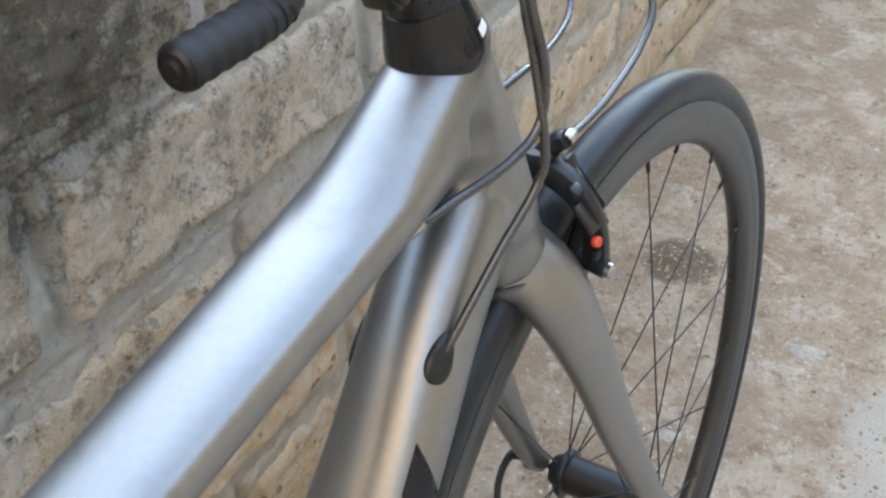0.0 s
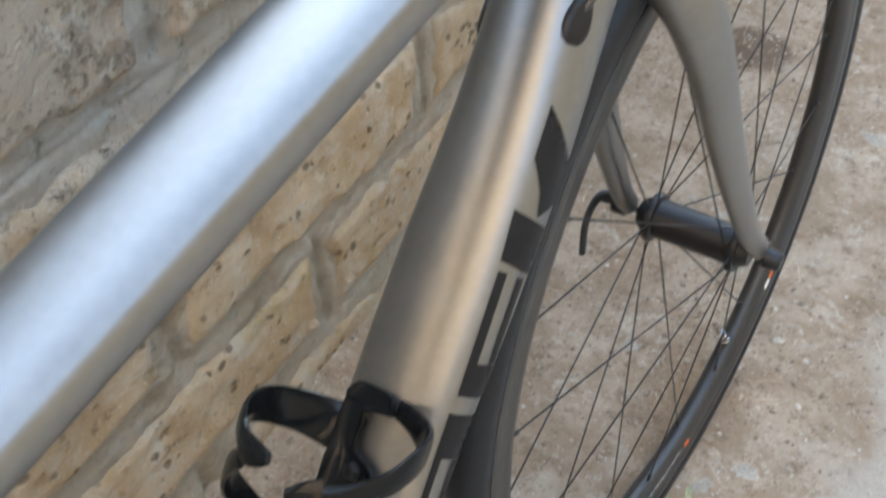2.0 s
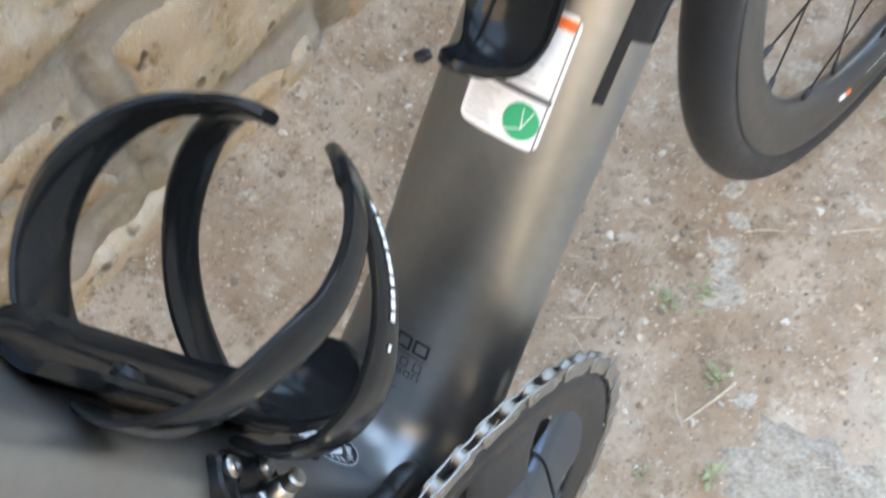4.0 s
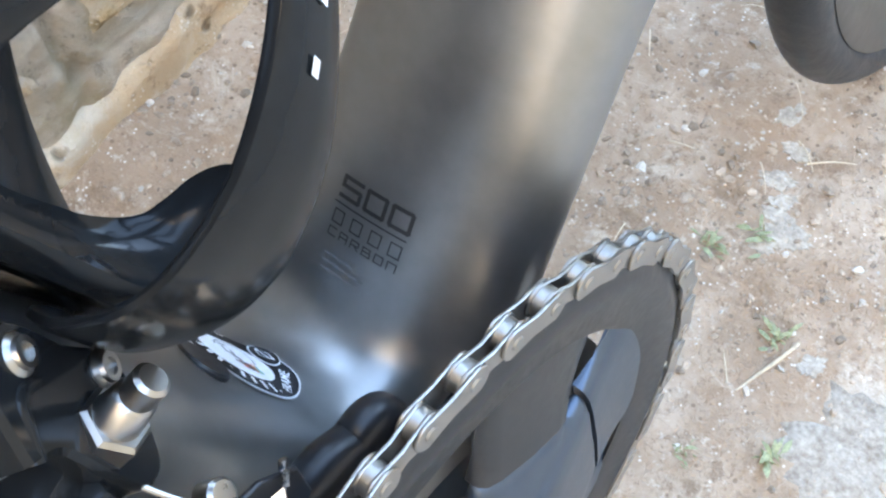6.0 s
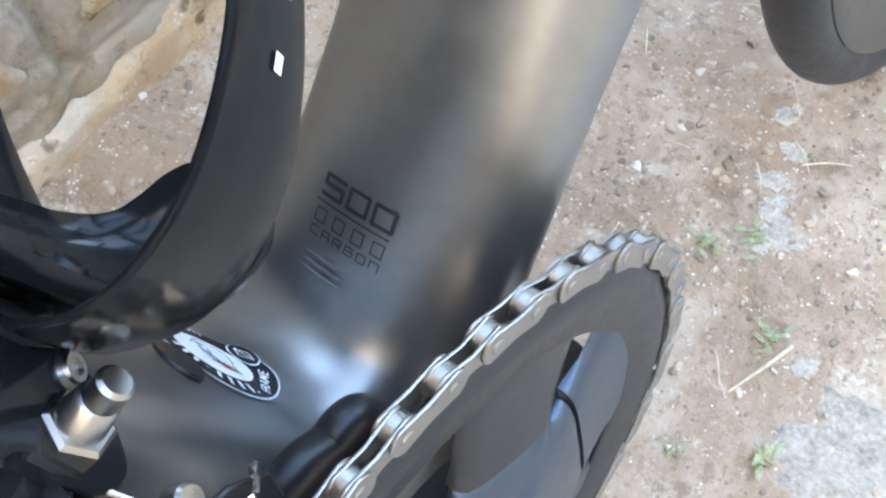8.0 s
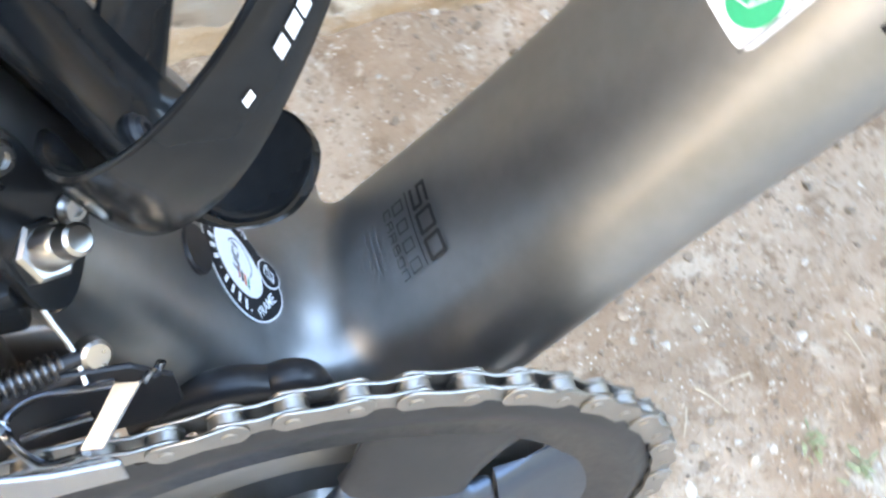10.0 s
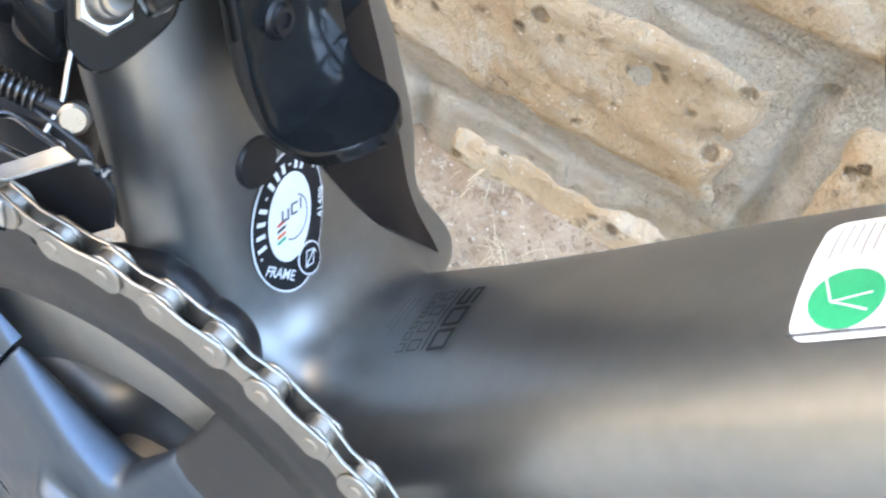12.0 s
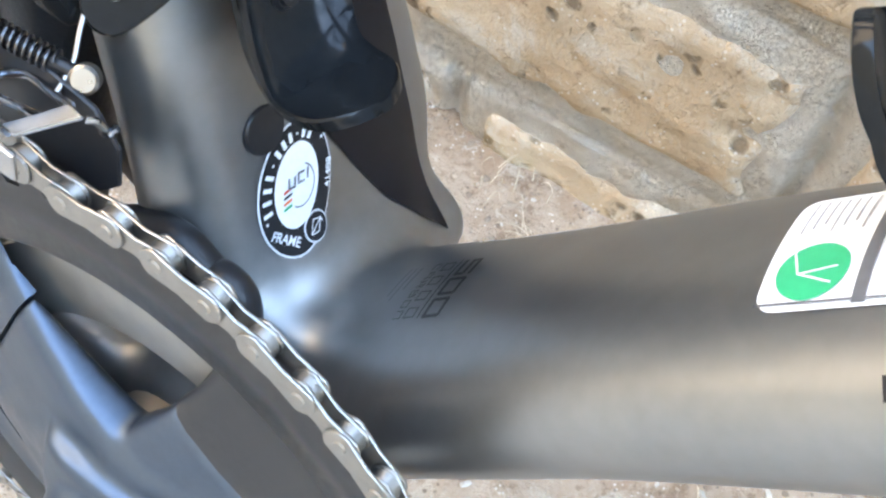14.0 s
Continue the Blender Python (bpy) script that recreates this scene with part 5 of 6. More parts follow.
# thin worn cement towards the open side
edge = g.math("ADD", g.axis(0), g.math("MULTIPLY", g.math("SUBTRACT", g.noise(5.0, 6, 0.65), 0.5), 0.35))
g.lay((0.455, 0.412, 0.352), g.step(edge, 0.10, 0.17), 0.85)
g.lay((0.429, 0.370, 0.305), g.math("MULTIPLY", g.step(edge, 0.12, 0.20), g.step(g.noise(16, 6, 0.7), 0.50, 0.64)), 0.8)
# damp dark heap
spot = g.math("ADD", g.near(-0.21, 1.345, 0.062, (0, 1)), g.math("MULTIPLY", g.math("SUBTRACT", g.noise(28, 4, 0.6), 0.5), 0.7))
g.lay((0.143, 0.101, 0.072), g.math("SUBTRACT", 1.0, g.step(spot, 0.75, 1.1)), 0.85)
# grains of sand, light and dark
gr = g.grains(260)
g.lay((0.676, 0.624, 0.546), g.math("MULTIPLY", g.math("SUBTRACT", 1.0, g.step(gr.outputs["Distance"], 0.16, 0.30)), g.step(g.noise(60, 2), 0.56, 0.62)), 0.85)
gr2 = g.grains(170)
g.lay((0.156, 0.117, 0.086), g.math("MULTIPLY", g.math("SUBTRACT", 1.0, g.step(gr2.outputs["Distance"], 0.14, 0.30)), g.step(g.noise(45, 2), 0.55, 0.62)), 0.7)
DIRT = g.done([(g.noise(55, 6, 0.7), 0.006), (g.noise(260, 4, 0.7), 0.0022)])


def spread(lo, hi, step, far):
    """Close lines between lo and hi, then ever wider ones out to far."""
    mid = list(np.arange(lo, hi, step))
    out, d, v = [], step, hi
    while v < far:
        out.append(v)
        d *= 1.45
        v += d
    low, d, v = [], step, lo - step
    while v > -far:
        low.append(v)
        d *= 1.45
        v -= d
    return low[::-1] + mid + out


def ground_z(x, y):
    z = 0.0045 * noise.noise(Vector((x * 9, y * 9, 0.3))) + 0.0022 * noise.noise(Vector((x * 38, y * 38, 4.0))) - 0.0015
    if -0.42 < x and -1.0 < y < 3.0:
        d = x - (-0.342 - 0.0565 * y)
        z += 0.016 * math.exp(-max(d, 0) / 0.030) * (0.6 + 0.8 * noise.noise(Vector((y * 14, 2.0, 0))))
    q = ((x + 0.21) ** 2 + (y - 1.345) ** 2) / 0.055 ** 2
    z += 0.010 * math.exp(-q)
    # level under the tyres
    for cy in (0.584, -0.405):
        q = (x ** 2 + (y - cy) ** 2) / 0.05 ** 2
        z = z * (1 - math.exp(-q)) - 0.0012 * math.exp(-q)
    return z


GX, GY = spread(-0.46, 0.50, 0.010, 150.0), spread(-0.45, 1.95, 0.010, 150.0)
verts = [(x, y, ground_z(x, y) if abs(x) < 3 and abs(y) < 5 else 0.0) for y in GY for x in GX]
nx = len(GX)
faces = [(j * nx + i, j * nx + i + 1, (j + 1) * nx + i + 1, (j + 1) * nx + i) for j in range(len(GY) - 1) for i in range(nx - 1)]
me = bpy.data.meshes.new("ground")
me.from_pydata(verts, [], faces)
me.materials.append(DIRT)
smooth(me)
ground = new("ground", me)
tagged(ground, "bare trodden earth with gravel and worn cement", "ground", kind="structure")

# ---- block wall ----
WALL_TURN = math.degrees(math.atan(0.0565))
WALL_AT = pose(-0.342, 0, 0, 0, 0, WALL_TURN)     # local y runs along the wall, local x out of it
# courses: bottom, top, where a head joint stands
COURSES = [(-0.10, 0.045, 0.31), (0.072, 0.186, 0.108), (0.214, 0.326, 0.312), (0.354, 0.476, 0.160), (0.506, 0.630, 0.370), (0.660, 0.782, 0.160), (0.812, 0.936, 0.360)]
PERIOD = 0.410
HEAD_HALF = 0.015


def wall_stains(m, block):
    """Weathering that all of the wall shares: greyed heights, ochre algae, a black mould patch high up."""
    grey = m.step(m.math("ADD", m.axis(2), m.math("MULTIPLY", m.noise(6, 5, 0.7), 0.5)), 0.55, 0.85)
    high = m.step(m.axis(2), 0.26, 0.50)
    if block:
        m.lay((0.450, 0.410, 0.355), grey, 0.80)
        m.lay((0.235, 0.165, 0.120), m.math("MULTIPLY", high, m.step(m.noise(17, 6, 0.75), 0.54, 0.64)), 0.55)
        m.lay((0.085, 0.076, 0.058), m.math("MULTIPLY", high, m.step(m.noise(22, 8, 0.85), 0.51, 0.61)), 0.62)
        m.lay((0.560, 0.545, 0.500), m.math("MULTIPLY", high, m.step(m.noise(25, 8, 0.85, distort=0.6), 0.52, 0.61)), 0.80)
        m.lay((0.050, 0.045, 0.036), m.math("MULTIPLY", high, m.step(m.noise(85, 5, 0.85), 0.57, 0.65)), 0.70)
    else:
        m.lay((0.560, 0.550, 0.505), grey, 0.80)
        m.lay((0.170, 0.158, 0.122), m.math("MULTIPLY", high, m.step(m.noise(30, 8, 0.85), 0.53, 0.63)), 0.60)
        m.lay((0.660, 0.650, 0.600), m.math("MULTIPLY", high, m.step(m.noise(44, 7, 0.85, distort=0.5), 0.53, 0.62)), 0.75)
        m.lay((0.090, 0.083, 0.065), m.math("MULTIPLY", high, m.step(m.noise(120, 4, 0.8), 0.62, 0.70)), 0.50)
    mould = m.math("ADD", m.near(0.38, 0.77, 0.17), m.math("MULTIPLY", m.math("SUBTRACT", m.noise(14, 6, 0.75), 0.5), 1.5))
    m.lay((0.095, 0.088, 0.066), m.math("SUBTRACT", 1.0, m.step(mould, 0.80, 1.25)), 0.60 if block else 0.45)
    speck = m.math("ADD", mould, m.math("MULTIPLY", m.math("SUBTRACT", m.noise(55, 6, 0.8), 0.5), 3.2))
    m.lay((0.022, 0.021, 0.017), m.math("SUBTRACT", 1.0, m.step(speck, 0.50, 1.00)), 0.60)
    lichen = m.math("MULTIPLY", m.math("SUBTRACT", 1.0, m.step(m.near(0.33, 0.86, 0.16), 0.6, 1.0)), m.step(m.noise(60, 5, 0.8), 0.52, 0.62))
    m.lay((0.40, 0.37, 0.21), lichen, 0.7)
    streak = m.math("MULTIPLY", m.step(m.noise(5, 6, 0.75, stretch=(1, 2.2, 1)), 0.58, 0.68), m.step(m.axis(2), 0.40, 0.62))
    m.lay((0.085, 0.078, 0.062), streak, 0.50 if block else 0.30)
    algae = m.math("MULTIPLY", m.step(m.noise(8, 5, 0.65), 0.55, 0.68), m.math("SUBTRACT", 1.0, m.step(m.axis(2), 0.14, 0.34)))
    m.lay((0.33, 0.27, 0.10), algae, 0.30)


w = Mixer("mortar")
w.lay((0.640, 0.565, 0.460))
w.lay((0.720, 0.660, 0.560), w.step(w.noise(22, 6, 0.7, stretch=(1, 0.5, 2)), 0.48, 0.66))
w.lay((0.330, 0.305, 0.250), w.step(w.noise(34, 6, 0.75), 0.57, 0.69), 0.45)
w.lay((0.440, 0.345, 0.235), w.step(w.noise(15, 6, 0.7, distort=0.4), 0.50, 0.66), 0.6)
wall_stains(w, False)
w.lay((0.235, 0.185, 0.135), w.step(w.noise(52, 6, 0.8), 0.57, 0.66), 0.45)
w.lay((0.600, 0.550, 0.460), w.step(w.noise(64, 6, 0.8, distort=0.4), 0.57, 0.66), 0.60)
MORTAR = w.done([(w.noise(45, 7, 0.8), 0.009), (w.noise(170, 5, 0.8), 0.004)])

k = Mixer("earth_block")
k.lay((0.490, 0.360, 0.230))
k.lay((0.590, 0.470, 0.330), k.step(k.noise(13, 6, 0.7), 0.40, 0.62))
k.lay((0.239, 0.158, 0.097), k.step(k.noise(31, 6, 0.75), 0.57, 0.68), 0.85)
k.lay((0.610, 0.570, 0.490), k.step(k.noise(17, 6, 0.7, distort=0.5), 0.48, 0.66), 0.68)
# pits: the mask that sinks them also darkens their colour
pit = k.grains(62)
pitmask = k.math("MULTIPLY", k.math("SUBTRACT", 1.0, k.step(pit.outputs["Distance"], 0.18, 0.40)), k.step(k.noise(24, 2), 0.52, 0.60))
k.lay((0.136, 0.096, 0.063), pitmask, 0.75)
fleck = k.grains(230)
k.lay((0.720, 0.670, 0.580), k.math("MULTIPLY", k.math("SUBTRACT", 1.0, k.step(fleck.outputs["Distance"], 0.14, 0.30)), k.step(k.noise(50, 2), 0.52, 0.60)), 0.8)
smear = k.math("ADD", k.axis(0), k.math("MULTIPLY", k.math("SUBTRACT", k.noise(26, 6, 0.75), 0.5), 0.016))
k.lay((0.580, 0.490, 0.380), k.math("SUBTRACT", 1.0, k.step(smear, -0.009, 0.003)), 0.55)   # mortar smeared over the edges
wall_stains(k, True)
BLOCK = k.done([(k.noise(48, 6, 0.75), 0.006), (k.math("SUBTRACT", 1.0, pitmask), 0.004), (k.noise(240, 4, 0.7), 0.0022)], shade=0.10)

# mortar sheet with tooled joints; the wall's body behind it
bm = bmesh.new()
box(bm, (-0.125, 1.9, 0.4325), (0.19, 6.4, 1.065))
wall = part("wall_west", bm, MORTAR, None, flat=True)
wall.matrix_world = WALL_AT
tagged(wall, "weathered wall of tan earth blocks in grey mortar", "wall", kind="structure")


def tooled(y, z):
    """Depth of the tooled lines in the joints."""
    d = 0.0
    for (b0, t0, y0), (b1, t1, y1) in zip(COURSES, COURSES[1:]):
        c = (t0 + b1) / 2 + 0.004 * noise.noise(Vector((y * 6, b1 * 3, 0)))
        d = max(d, math.exp(-((z - c) / 0.0028) ** 2) * 0.55, math.exp(-((z - c - 0.009) / 0.0020) ** 2) * 0.35)
    for b0, t0, y0 in COURSES:
        if b0 - 0.01 < z < t0 + 0.01:
            q = (y - y0 + PERIOD / 2) % PERIOD - PERIOD / 2 + 0.003 * noise.noise(Vector((z * 12, y0, 1))) + 0.06 * (z - (b0 + t0) / 2)
            d = max(d, 1.25 * math.exp(-(q / 0.0062) ** 4))
    return d


Y0, Y1, Z1, ST = -0.55, 1.75, 0.945, 0.0045
ny, nz = int((Y1 - Y0) / ST), int((Z1 + 0.05) / ST)
verts, faces = [], []
for j in range(nz + 1):
    z = -0.05 + j * ST
    for i in range(ny + 1):
        y = Y0 + i * ST
        h = -0.0022 - 0.0075 * tooled(y, z) + 0.0042 * noise.noise(Vector((7.0, y * 40, z * 40))) + 0.0022 * noise.noise(Vector((1.0, y * 85, z * 85))) + 0.002 * noise.noise(Vector((3.0, y * 11, z * 16)))
        verts.append((h, y, z))
for j in range(nz):
    for i in range(ny):
        a = j * (ny + 1) + i
        faces.append((a, a + 1, a + ny + 2, a + ny + 1))
me = bpy.data.meshes.new("mortar_face")
me.from_pydata(verts, [], faces)
me.materials.append(MORTAR)
smooth(me)
ob = new("mortar_face", me)
ob.parent = wall
ob["label"] = "grey mortar with tooled joint lines"

HOLES = [(-0.061, 0.089, 0.006, 0.006), (0.071, 0.128, 0.008, 0.007), (0.017, 0.150, 0.009, 0.005), (-0.12, 0.165, 0.008, 0.006), (0.035, 0.105, 0.006, 0.004)]


def block_mesh(yc, z0, z1, seed, step):
    """A rough-faced block: a height field with crumbled, uneven edges and pits."""
    rnd = random.Random(seed)
    y0, y1 = yc + HEAD_HALF, yc + PERIOD - HEAD_HALF
    pad = 0.010
    nyb, nzb = int((y1 - y0 + 2 * pad) / step), int((z1 - z0 + 2 * pad) / step)
    pits = [(rnd.uniform(y0, y1), rnd.uniform(z0, z1), rnd.uniform(0.003, 0.009), rnd.uniform(0.002, 0.006)) for _ in range(26)] + HOLES
    tilt = rnd.uniform(-0.002, 0.003)
    verts, faces = [], []
    for j in range(nzb + 1):
        z = z0 - pad + (z1 - z0 + 2 * pad) * j / nzb
        for i in range(nyb + 1):
            y = y0 - pad + (y1 - y0 + 2 * pad) * i / nyb
            rag = 0.007 * noise.noise(Vector((seed, y * 34, z * 34))) + 0.006 * noise.noise(Vector((seed + 5, y * 11, z * 11))) - 0.001
            d = min(y - y0, y1 - y, z - z0, z1 - z) + rag
            f = min(1.0, max(0.0, (d + 0.006) / 0.019))
            f = f * f * (3 - 2 * f)
            h = -0.016 + f * (0.019 + tilt) + 0.0035 * noise.noise(Vector((seed + 9, y * 22, z * 22))) * f + 0.0018 * noise.noise(Vector((seed + 3, y * 75, z * 75)))
            for py, pz, r, dp in pits:
                q = ((y - py) ** 2 + (z - pz) ** 2) / (r * r)
                if q < 4:
                    h -= dp * math.exp(-q * 1.2)
            verts.append((h, y, z))
    for j in range(nzb):
        for i in range(nyb):
            a = j * (nyb + 1) + i
            faces.append((a, a + 1, a + nyb + 2, a + nyb + 1))
    me = bpy.data.meshes.new("block")
    me.from_pydata(verts, [], faces)
    me.materials.append(BLOCK)
    smooth(me)
    return me


for n, (z0, z1, y0) in enumerate(COURSES):
    for kk in range(-5, 7):
        yc = y0 + PERIOD * kk
        if yc + PERIOD < -1.4 or yc > 2.6:
            continue
        close = -0.45 < yc + PERIOD / 2 < 1.2 and z0 < 0.9
        ob = new("block", block_mesh(yc, z0, z1, 17 * n + kk, 0.0055 if close else 0.016))
        ob.parent = wall

# unseen plain walls added across from the block wall and behind, to shape reflections
p = Mixer("reflected_tan")
p.lay((0.265, 0.220, 0.175))
p.lay((0.315, 0.264, 0.212), p.step(p.noise(1.6, 6, 0.65), 0.42, 0.62))
p.lay((0.17, 0.14, 0.11), p.step(p.noise(5, 6, 0.7), 0.58, 0.72), 0.7)
REFLECTED_TAN = p.done([(p.noise(40, 5, 0.7), 0.004)])
# near black, so that these added walls mirror dark in the paint even sunlit
p = Mixer("reflected_dark")
p.lay((0.034, 0.034, 0.031))
p.lay((0.045, 0.045, 0.042), p.step(p.noise(1.6, 6, 0.65), 0.42, 0.62))
p.lay((0.022, 0.022, 0.020), p.step(p.noise(5, 6, 0.7), 0.58, 0.72), 0.7)
REFLECTED_DARK = p.done([(p.noise(40, 5, 0.7), 0.004)])
for nm, c, size, mat, label in (("wall_east", (2.95, 0.9, 1.7), (0.2, 10.4, 3.4), REFLECTED_DARK, "plain dark grey unseen wall in the sun, added to darken reflections"), ("wall_north", (1.25, 6.2, 1.3), (3.6, 0.2, 2.6), REFLECTED_DARK, "plain dark grey unseen wall in shade, added to darken reflections"), ("wall_southeast", (2.25, -4.4, 1.9), (1.6, 0.2, 3.8), REFLECTED_DARK, "plain dark grey unseen wall added beside the tan one for reflections"), ("wall_south", (-0.10, -2.7, 3.4), (4.0, 0.2, 6.8), REFLECTED_TAN, "plain tan unseen wall in the sun, added for warm reflections")):
    bm = bmesh.new()
    box(bm, c, size, bevel=0.02)
    tagged(part(nm, bm, mat, None, flat=True), label, "wall", kind="structure")

# taller wall out of view, added to keep sky out of the down tube's reflection
bm = bmesh.new()
box(bm, (-0.125, -1.94, 1.15), (0.19, 1.24, 2.5), bevel=0.01)
tall = part("unseen_wall_southwest", bm, REFLECTED_TAN, None, flat=True)
tall.matrix_world = WALL_AT
tagged(tall, "taller plain unseen wall added to darken the down tube's reflection", "wall", kind="structure")

# ---- loose things on the ground ----
rnd = random.Random(4)


def lump(verts, faces, c, r, flat, rough=0.35):
    """A small angular stone."""
    base = len(verts)
    t = (1 + 5 ** 0.5) / 2
    ico = [(-1, t, 0), (1, t, 0), (-1, -t, 0), (1, -t, 0), (0, -1, t), (0, 1, t), (0, -1, -t), (0, 1, -t), (t, 0, -1), (t, 0, 1), (-t, 0, -1), (-t, 0, 1)]
    a = rnd.uniform(0, 6.28)
    ca, sa = math.cos(a), math.sin(a)
    sx, sy = rnd.uniform(0.7, 1.3), rnd.uniform(0.6, 1.0)
    for x, y, z in ico:
        k = r / 1.9 * (1 + rnd.uniform(-rough, rough))
        x, y, z = x * k * sx, y * k * sy, z * k * flat
        verts.append((c[0] + ca * x - sa * y, c[1] + sa * x + ca * y, c[2] + z))
    for f in ((0, 11, 5), (0, 5, 1), (0, 1, 7), (0, 7, 10), (0, 10, 11), (1, 5, 9), (5, 11, 4), (11, 10, 2), (10, 7, 6), (7, 1, 8), (3, 9, 4), (3, 4, 2), (3, 2, 6), (3, 6, 8), (3, 8, 9), (4, 9, 5), (2, 4, 11), (6, 2, 10), (8, 6, 7), (9, 8, 1)):
        faces.append(tuple(base + i for i in f))


GRIT = material("grit", (0.32, 0.25, 0.185), 0.9, 0.0, vary=0.2, scale=200, second=(0.44, 0.36, 0.28), island=0.40, bump=0.0006, bump_scale=900)
CHIP = material("pale_chip", (0.50, 0.465, 0.41), 0.85, 0.0, vary=0.2, scale=150, island=0.28, bump=0.0006, bump_scale=700)


def scatter(name, count, sizes, mat, label, category, dense):
    verts, faces = [], []
    made = 0
    while made < count:
        x, y = rnd.uniform(-0.40, 0.42), rnd.uniform(-0.25, 1.9)
        if x < -0.345 - 0.0565 * y or noise.noise(Vector((x * 5, y * 5, dense))) < rnd.uniform(-0.5, 0.6):
            continue
        if (x + 0.02) ** 2 / 0.0009 + min((y - 0.584) ** 2, (y + 0.405) ** 2) / 0.0016 < 1:
            continue
        r = sizes[0] * (sizes[1] / sizes[0]) ** (rnd.random() ** 2.2)
        lump(verts, faces, (x, y, ground_z(x, y) + r * 0.10), r, rnd.uniform(0.4, 0.7))
        made += 1
    me = bpy.data.meshes.new(name)
    me.from_pydata(verts, [], faces)
    me.materials.append(mat)
    ob = new(name, me)
    return tagged(ob, label, category, kind="stuff")


scatter("gravel", 17000, (0.0009, 0.0042), GRIT, "fine brown and grey gravel on bare earth", "gravel", 1.7)
scatter("stone_chips", 1900, (0.0009, 0.0042), CHIP, "small whitish stone and cement chips on earth", "stone chips", 8.2)

STRAW = material("straw", (0.56, 0.475, 0.35), 0.75, 0.0, vary=0.25, scale=60, island=0.25)
LEAF = material("weed_leaf", (0.19, 0.22, 0.10), 0.6, 0.0, vary=0.35, scale=90, second=(0.36, 0.38, 0.22), island=0.3)
DRY = material("dry_stem", (0.30, 0.24, 0.14), 0.8, 0.0, vary=0.3, scale=80)


def blade(bm, p, q, w, lift, n=5):
    """A thin bent blade of dry grass between two points."""
    p, q = Vector(p), Vector(q)
    s = (q - p).cross(Vector((0, 0, 1))).normalized()
    rings = []
    for i in range(n + 1):
        f = i / n
        c = p.lerp(q, f) + Vector((0, 0, lift * math.sin(math.pi * f)))
        ww = w * (1 - 0.6 * f)
        rings.append([c + s * ww, c + Vector((0, 0, ww * 0.7)), c - s * ww, c - Vector((0, 0, ww * 0.5))])
    loft(bm, rings)


bm = bmesh.new()
for _ in range(150):
    x, y = rnd.uniform(-0.33, 0.32), rnd.uniform(-0.15, 1.6)
    if x < -0.33 - 0.0565 * y:
        continue
    a, ln = rnd.uniform(0, 6.28), rnd.uniform(0.008, 0.035)
    z = ground_z(x, y) + 0.001
    blade(bm, (x, y, z), (x + ln * math.cos(a), y + ln * math.sin(a), z + 0.001), rnd.uniform(0.0003, 0.0008), rnd.uniform(0, 0.004), 4)
tagged(part("dry_grass_bits", bm, STRAW, None), "scattered dry straw bits on bare earth", "dry grass", kind="stuff")


def straw_clump(x, y, count, size, label):
    bm = bmesh.new()
    for _ in range(count):
        a = rnd.uniform(0, 6.28)
        b = a + rnd.uniform(-1.6, 1.6)
        r0, r1 = rnd.uniform(0, 0.026), rnd.uniform(0.4, 1.0) * size
        z = ground_z(x, y)
        blade(bm, (x + r0 * math.cos(a), y + r0 * math.sin(a), z), (x + r1 * math.cos(b), y + r1 * math.sin(b), z + rnd.uniform(0.002, 0.5) * size), rnd.uniform(0.0003, 0.0006), rnd.uniform(0.002, 0.010), 6)
    return tagged(part("straw_clump", bm, STRAW, None), label, "dry grass", kind="stuff")


straw_clump(-0.318, -0.036, 15, 0.034, "dry pale straw tuft at the foot of the block wall")
straw_clump(0.030, 0.520, 6, 0.050, "dry pale stems beside a green weed")
straw_clump(-0.300, 0.000, 14, 0.036, "loose dry straw on earth beside the block wall")
straw_clump(-0.300, 0.270, 5, 0.030, "few dry straws on earth near the wall")

bm = bmesh.new()
a, b = Vector((0.064, 0.2585, 0)), Vector((0.051, 0.2125, 0))
z = max(ground_z(a.x, a.y), ground_z(b.x, b.y)) + 0.0014
line = [(a.x, a.y, z, 0.0011, 0.0009), (0.0605, 0.2440, z + 0.0008, 0.0012, 0.0009), (0.0560, 0.2290, z + 0.0003, 0.0010, 0.0008), (b.x, b.y, z - 0.0004, 0.0006, 0.0006)]
sweep(bm, line, n=8, side=(0.96, -0.27, 0))
tagged(part("straw_stick", bm, STRAW, None), "short broken pale straw stick on bare earth", "stick")


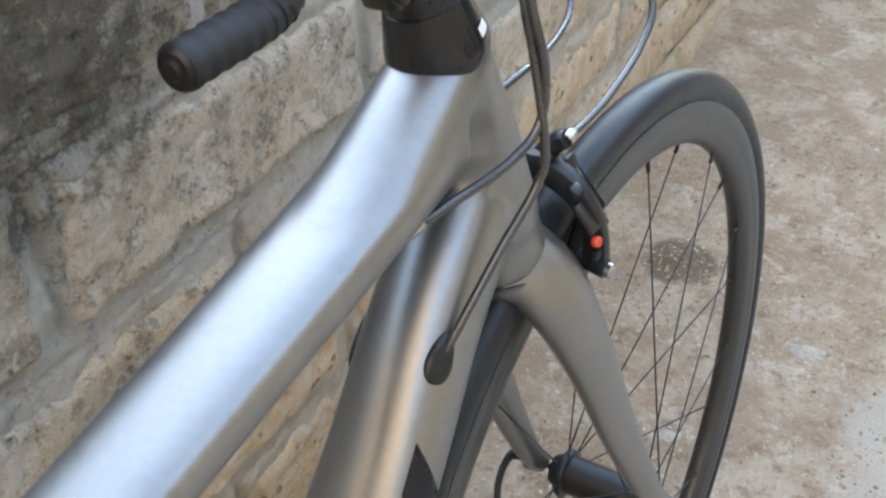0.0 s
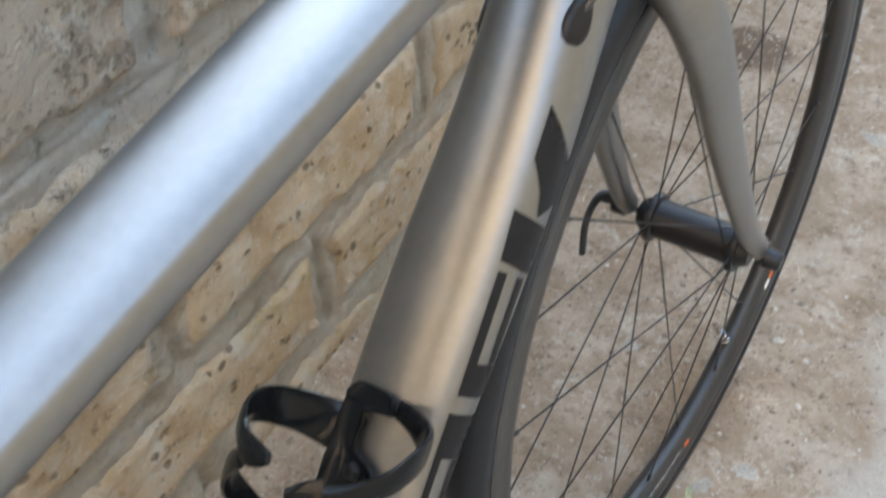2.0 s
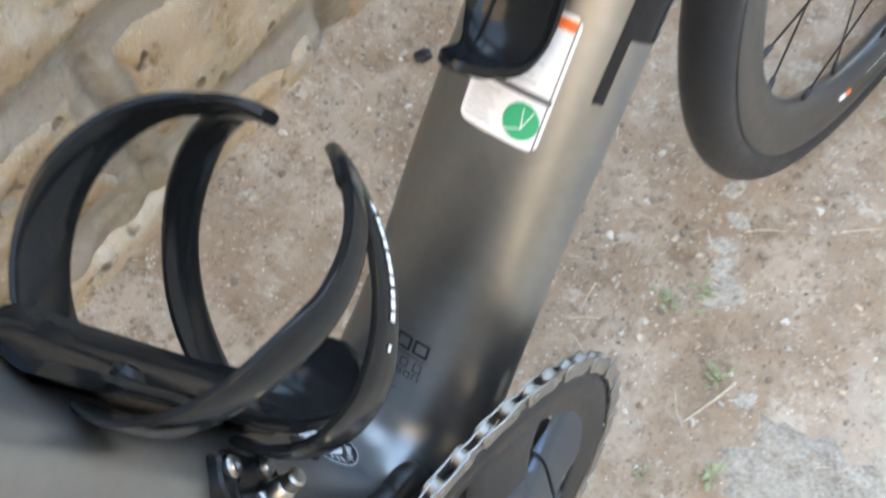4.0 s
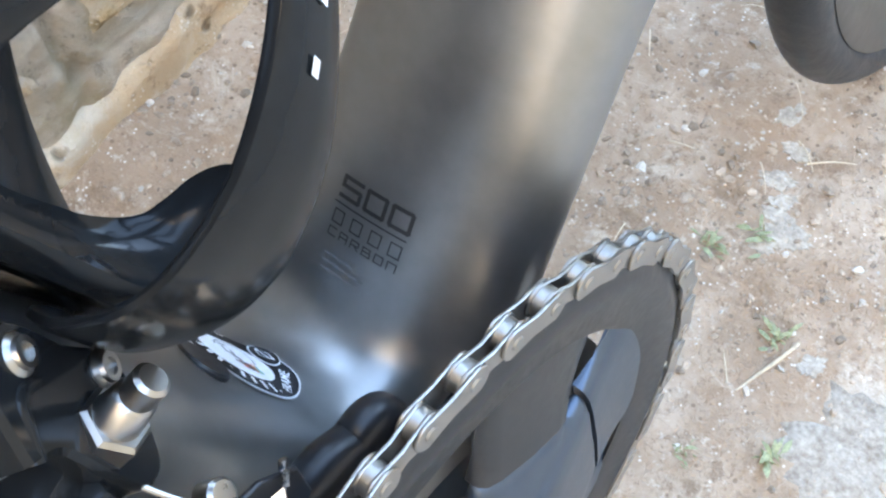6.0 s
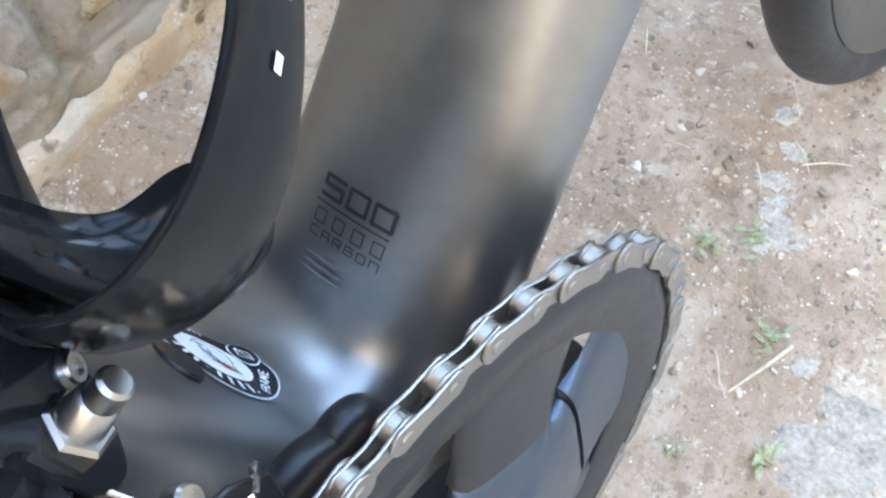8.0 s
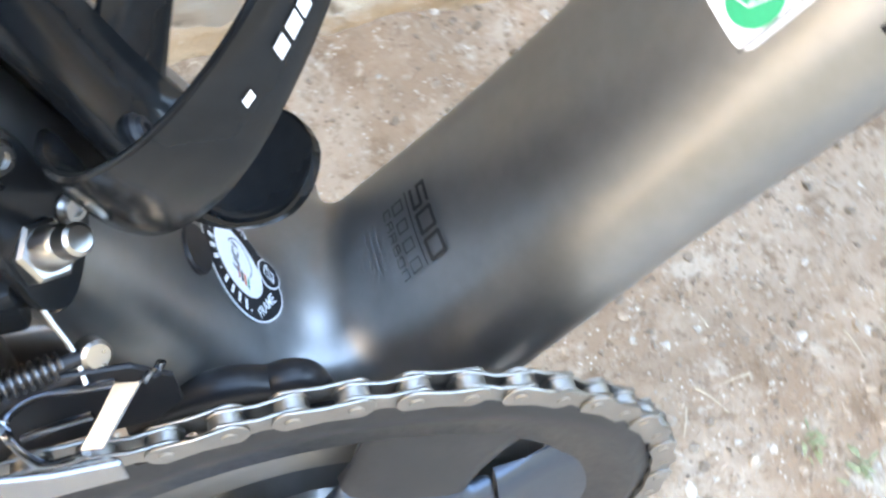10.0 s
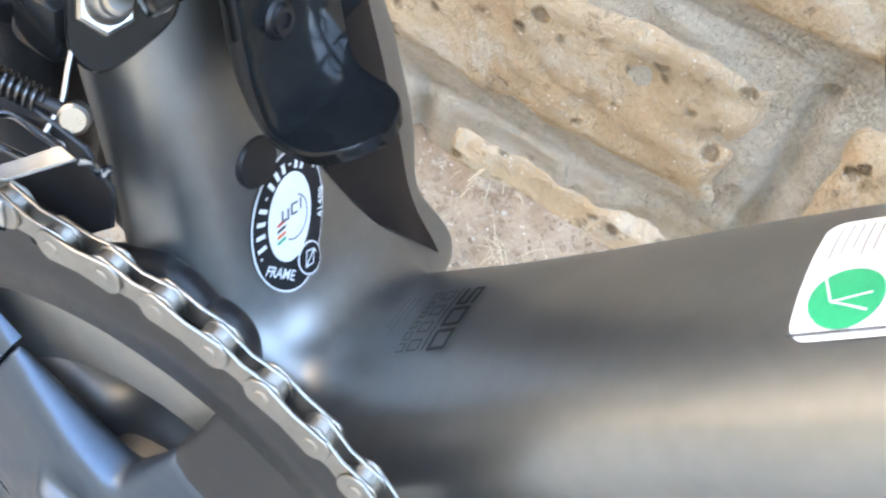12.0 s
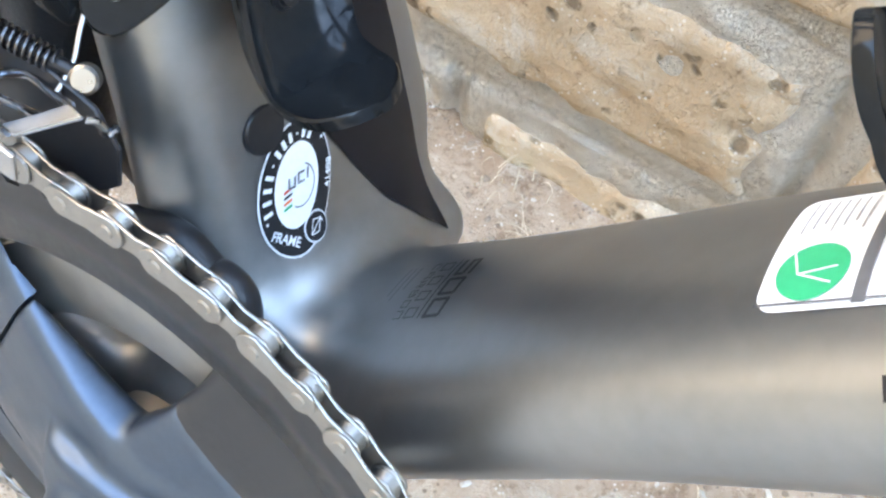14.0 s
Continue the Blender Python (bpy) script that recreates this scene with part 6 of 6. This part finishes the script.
def weed(x, y, size, leaves, label, group="weeds"):
    """A small rosette weed: bent stalks that carry pointed leaves."""
    root = new("weed")
    z = ground_z(x, y)
    root.location = (x, y, z)
    tagged(root, label, "weed", group)
    for i in range(leaves):
        a = rnd.uniform(0, 6.283)
        ln = size * rnd.uniform(0.30, 0.85)
        up = rnd.uniform(0.2, 1.3)
        bend = rnd.uniform(-0.9, 0.9)
        w = ln * rnd.uniform(0.10, 0.20)
        o = Vector((rnd.gauss(0, 0.24) * size, rnd.gauss(0, 0.24) * size, 0))
        d, s = Vector((math.cos(a), math.sin(a), 0)), Vector((-math.sin(a), math.cos(a), 0))
        bm = bmesh.new()
        rings = []
        for f, q in ((0, 0.10), (0.15, 0.3), (0.35, 0.85), (0.55, 1.0), (0.75, 0.75), (0.9, 0.4), (1.0, 0.05)):
            c = o + d * (ln * f) + s * (ln * bend * 0.5 * f * f) + Vector((0, 0, ln * up * (f - 0.6 * f * f) + 0.001))
            ww = w * q * (1 + rnd.uniform(-0.12, 0.12))
            rings.append([c + s * ww + Vector((0, 0, ww * 0.35)), c + Vector((0, 0, 0.0004)), c - s * ww + Vector((0, 0, ww * 0.35)), c - Vector((0, 0, 0.0003))])
        loft(bm, rings)
        part("leaf", bm, LEAF, root)
    bm = bmesh.new()
    for i in range(3):
        a = 2.1 * i
        wire(bm, [(0, 0, -0.004), (size * 0.2 * math.cos(a), size * 0.2 * math.sin(a), size * 0.12), (size * 0.42 * math.cos(a), size * 0.42 * math.sin(a), size * 0.20)], 0.0006, 6, 4)
    part("stalk", bm, DRY, root, "thin dry stalk")


weed(0.040, 0.556, 0.026, 16, "small grey-green leafy weed beside the front tyre")
weed(0.058, 0.545, 0.020, 12, "small grey-green leafy weed beside the front tyre")
weed(0.046, 0.520, 0.016, 9, "small grey-green leafy weed with dry stems")
weed(0.052, 0.253, 0.014, 15, "tiny green weed beside a straw stick")
weed(-0.010, 0.283, 0.015, 14, "tiny green weed in bare earth")
weed(0.086, 0.190, 0.014, 15, "tiny green weed at the edge of worn cement")
weed(0.047, 0.163, 0.010, 11, "tiny green weed in bare earth")
weed(0.012, 0.305, 0.016, 10, "tiny green weed among pale cement flakes")

FLAKE = material("cement_flake", (0.44, 0.390, 0.325), 0.97, 0.0, vary=0.35, scale=55, bump=0.0030, bump_scale=260, second=(0.54, 0.495, 0.425), spec=0.1)
OLD_CEMENT = material("old_cement", (0.335, 0.290, 0.235), 0.97, 0.0, vary=0.4, scale=45, bump=0.0016, bump_scale=420, second=(0.455, 0.415, 0.355), spec=0.1)


def flake(x, y, w, h, turn, label="pale worn cement flake lying in bare earth", mat=FLAKE):
    """A low, ragged patch of cement that stands a little out of the soil."""
    bm = bmesh.new()
    n = 48
    rings = []
    prof = ((1.0, -0.004), (0.96, -0.0002), (0.90, 0.0006), (0.60, 0.0010), (0.30, 0.0012), (0.08, 0.0012))
    rag = []
    for i in range(n):
        c, q = math.cos(6.283 * i / n), math.sin(6.283 * i / n)
        rag.append(1 + 0.42 * noise.noise(Vector((c * 1.6 + x * 40, q * 1.6 + y * 40, 0))) + 0.34 * noise.noise(Vector((c * 4.5 + x * 90, q * 4.5 + y * 90, 3))) + 0.16 * noise.noise(Vector((c * 11, q * 11, x * 60))))
    for f, d in prof:
        ring = []
        for i in range(n):
            a = 2 * math.pi * i / n
            px, py = w * f * rag[i] * math.cos(a), h * f * rag[i] * math.sin(a)
            ca, sa = math.cos(radians(turn)), math.sin(radians(turn))
            ring.append(Vector((x + ca * px - sa * py, y + sa * px + ca * py, 0)))
        for p in ring:
            p.z = ground_z(p.x, p.y) + d
        rings.append(ring)
    loft(bm, rings)
    tagged(part("cement_flake", bm, mat, None), label, "cement flake", "cement flakes")


for x, y, fw, fh, turn in ((-0.003, 0.345, 0.012, 0.008, 20), (0.008, 0.333, 0.010, 0.006, 40), (0.022, 0.312, 0.017, 0.009, 25), (0.012, 0.322, 0.011, 0.006, 0), (0.076, 0.252, 0.009, 0.006, 60), (-0.004, 0.372, 0.010, 0.007, 0), (-0.020, 0.392, 0.012, 0.007, 80), (0.014, 0.300, 0.009, 0.006, 10), (0.075, 0.640, 0.016, 0.010, 30), (0.045, 0.600, 0.012, 0.008, 70), (-0.09, 0.99, 0.022, 0.012, 30), (0.02, 1.25, 0.030, 0.014, 10), (-0.10, 0.72, 0.014, 0.008, 50), (0.11, 0.46, 0.015, 0.008, 110)):
    flake(x, y, fw, fh, turn)

flake(0.136, 0.226, 0.058, 0.042, 8, "large worn cement patch flush with bare earth", OLD_CEMENT)


def stone(x, y, r, mat, label):
    verts, faces = [], []
    lump(verts, faces, (0, 0, 0), r, 0.6, 0.22)
    me = bpy.data.meshes.new("stone")
    me.from_pydata(verts, [], faces)
    me.materials.append(mat)
    ob = new("stone", me)
    ob.location = (x, y, ground_z(x, y) + r * 0.25)
    tagged(ob, label, "stone", "loose stones")


for x, y, r in ((-0.012, 0.259, 0.0035), (0.037, 0.823, 0.0062), (0.040, 0.415, 0.004), (0.058, 0.262, 0.003), (0.024, 0.583, 0.004), (-0.02, 0.24, 0.004), (0.09, 0.75, 0.006), (-0.16, 0.40, 0.005), (-0.27, 0.30, 0.004)):
    stone(x, y, r, CHIP, "whitish rounded stone on bare earth")
stone(-0.293, 0.347, 0.0075, RUBBER, "dark grey stone on earth near the wall")
stone(-0.250, 0.47, 0.006, GRIT, "brown stone on earth near the wall")
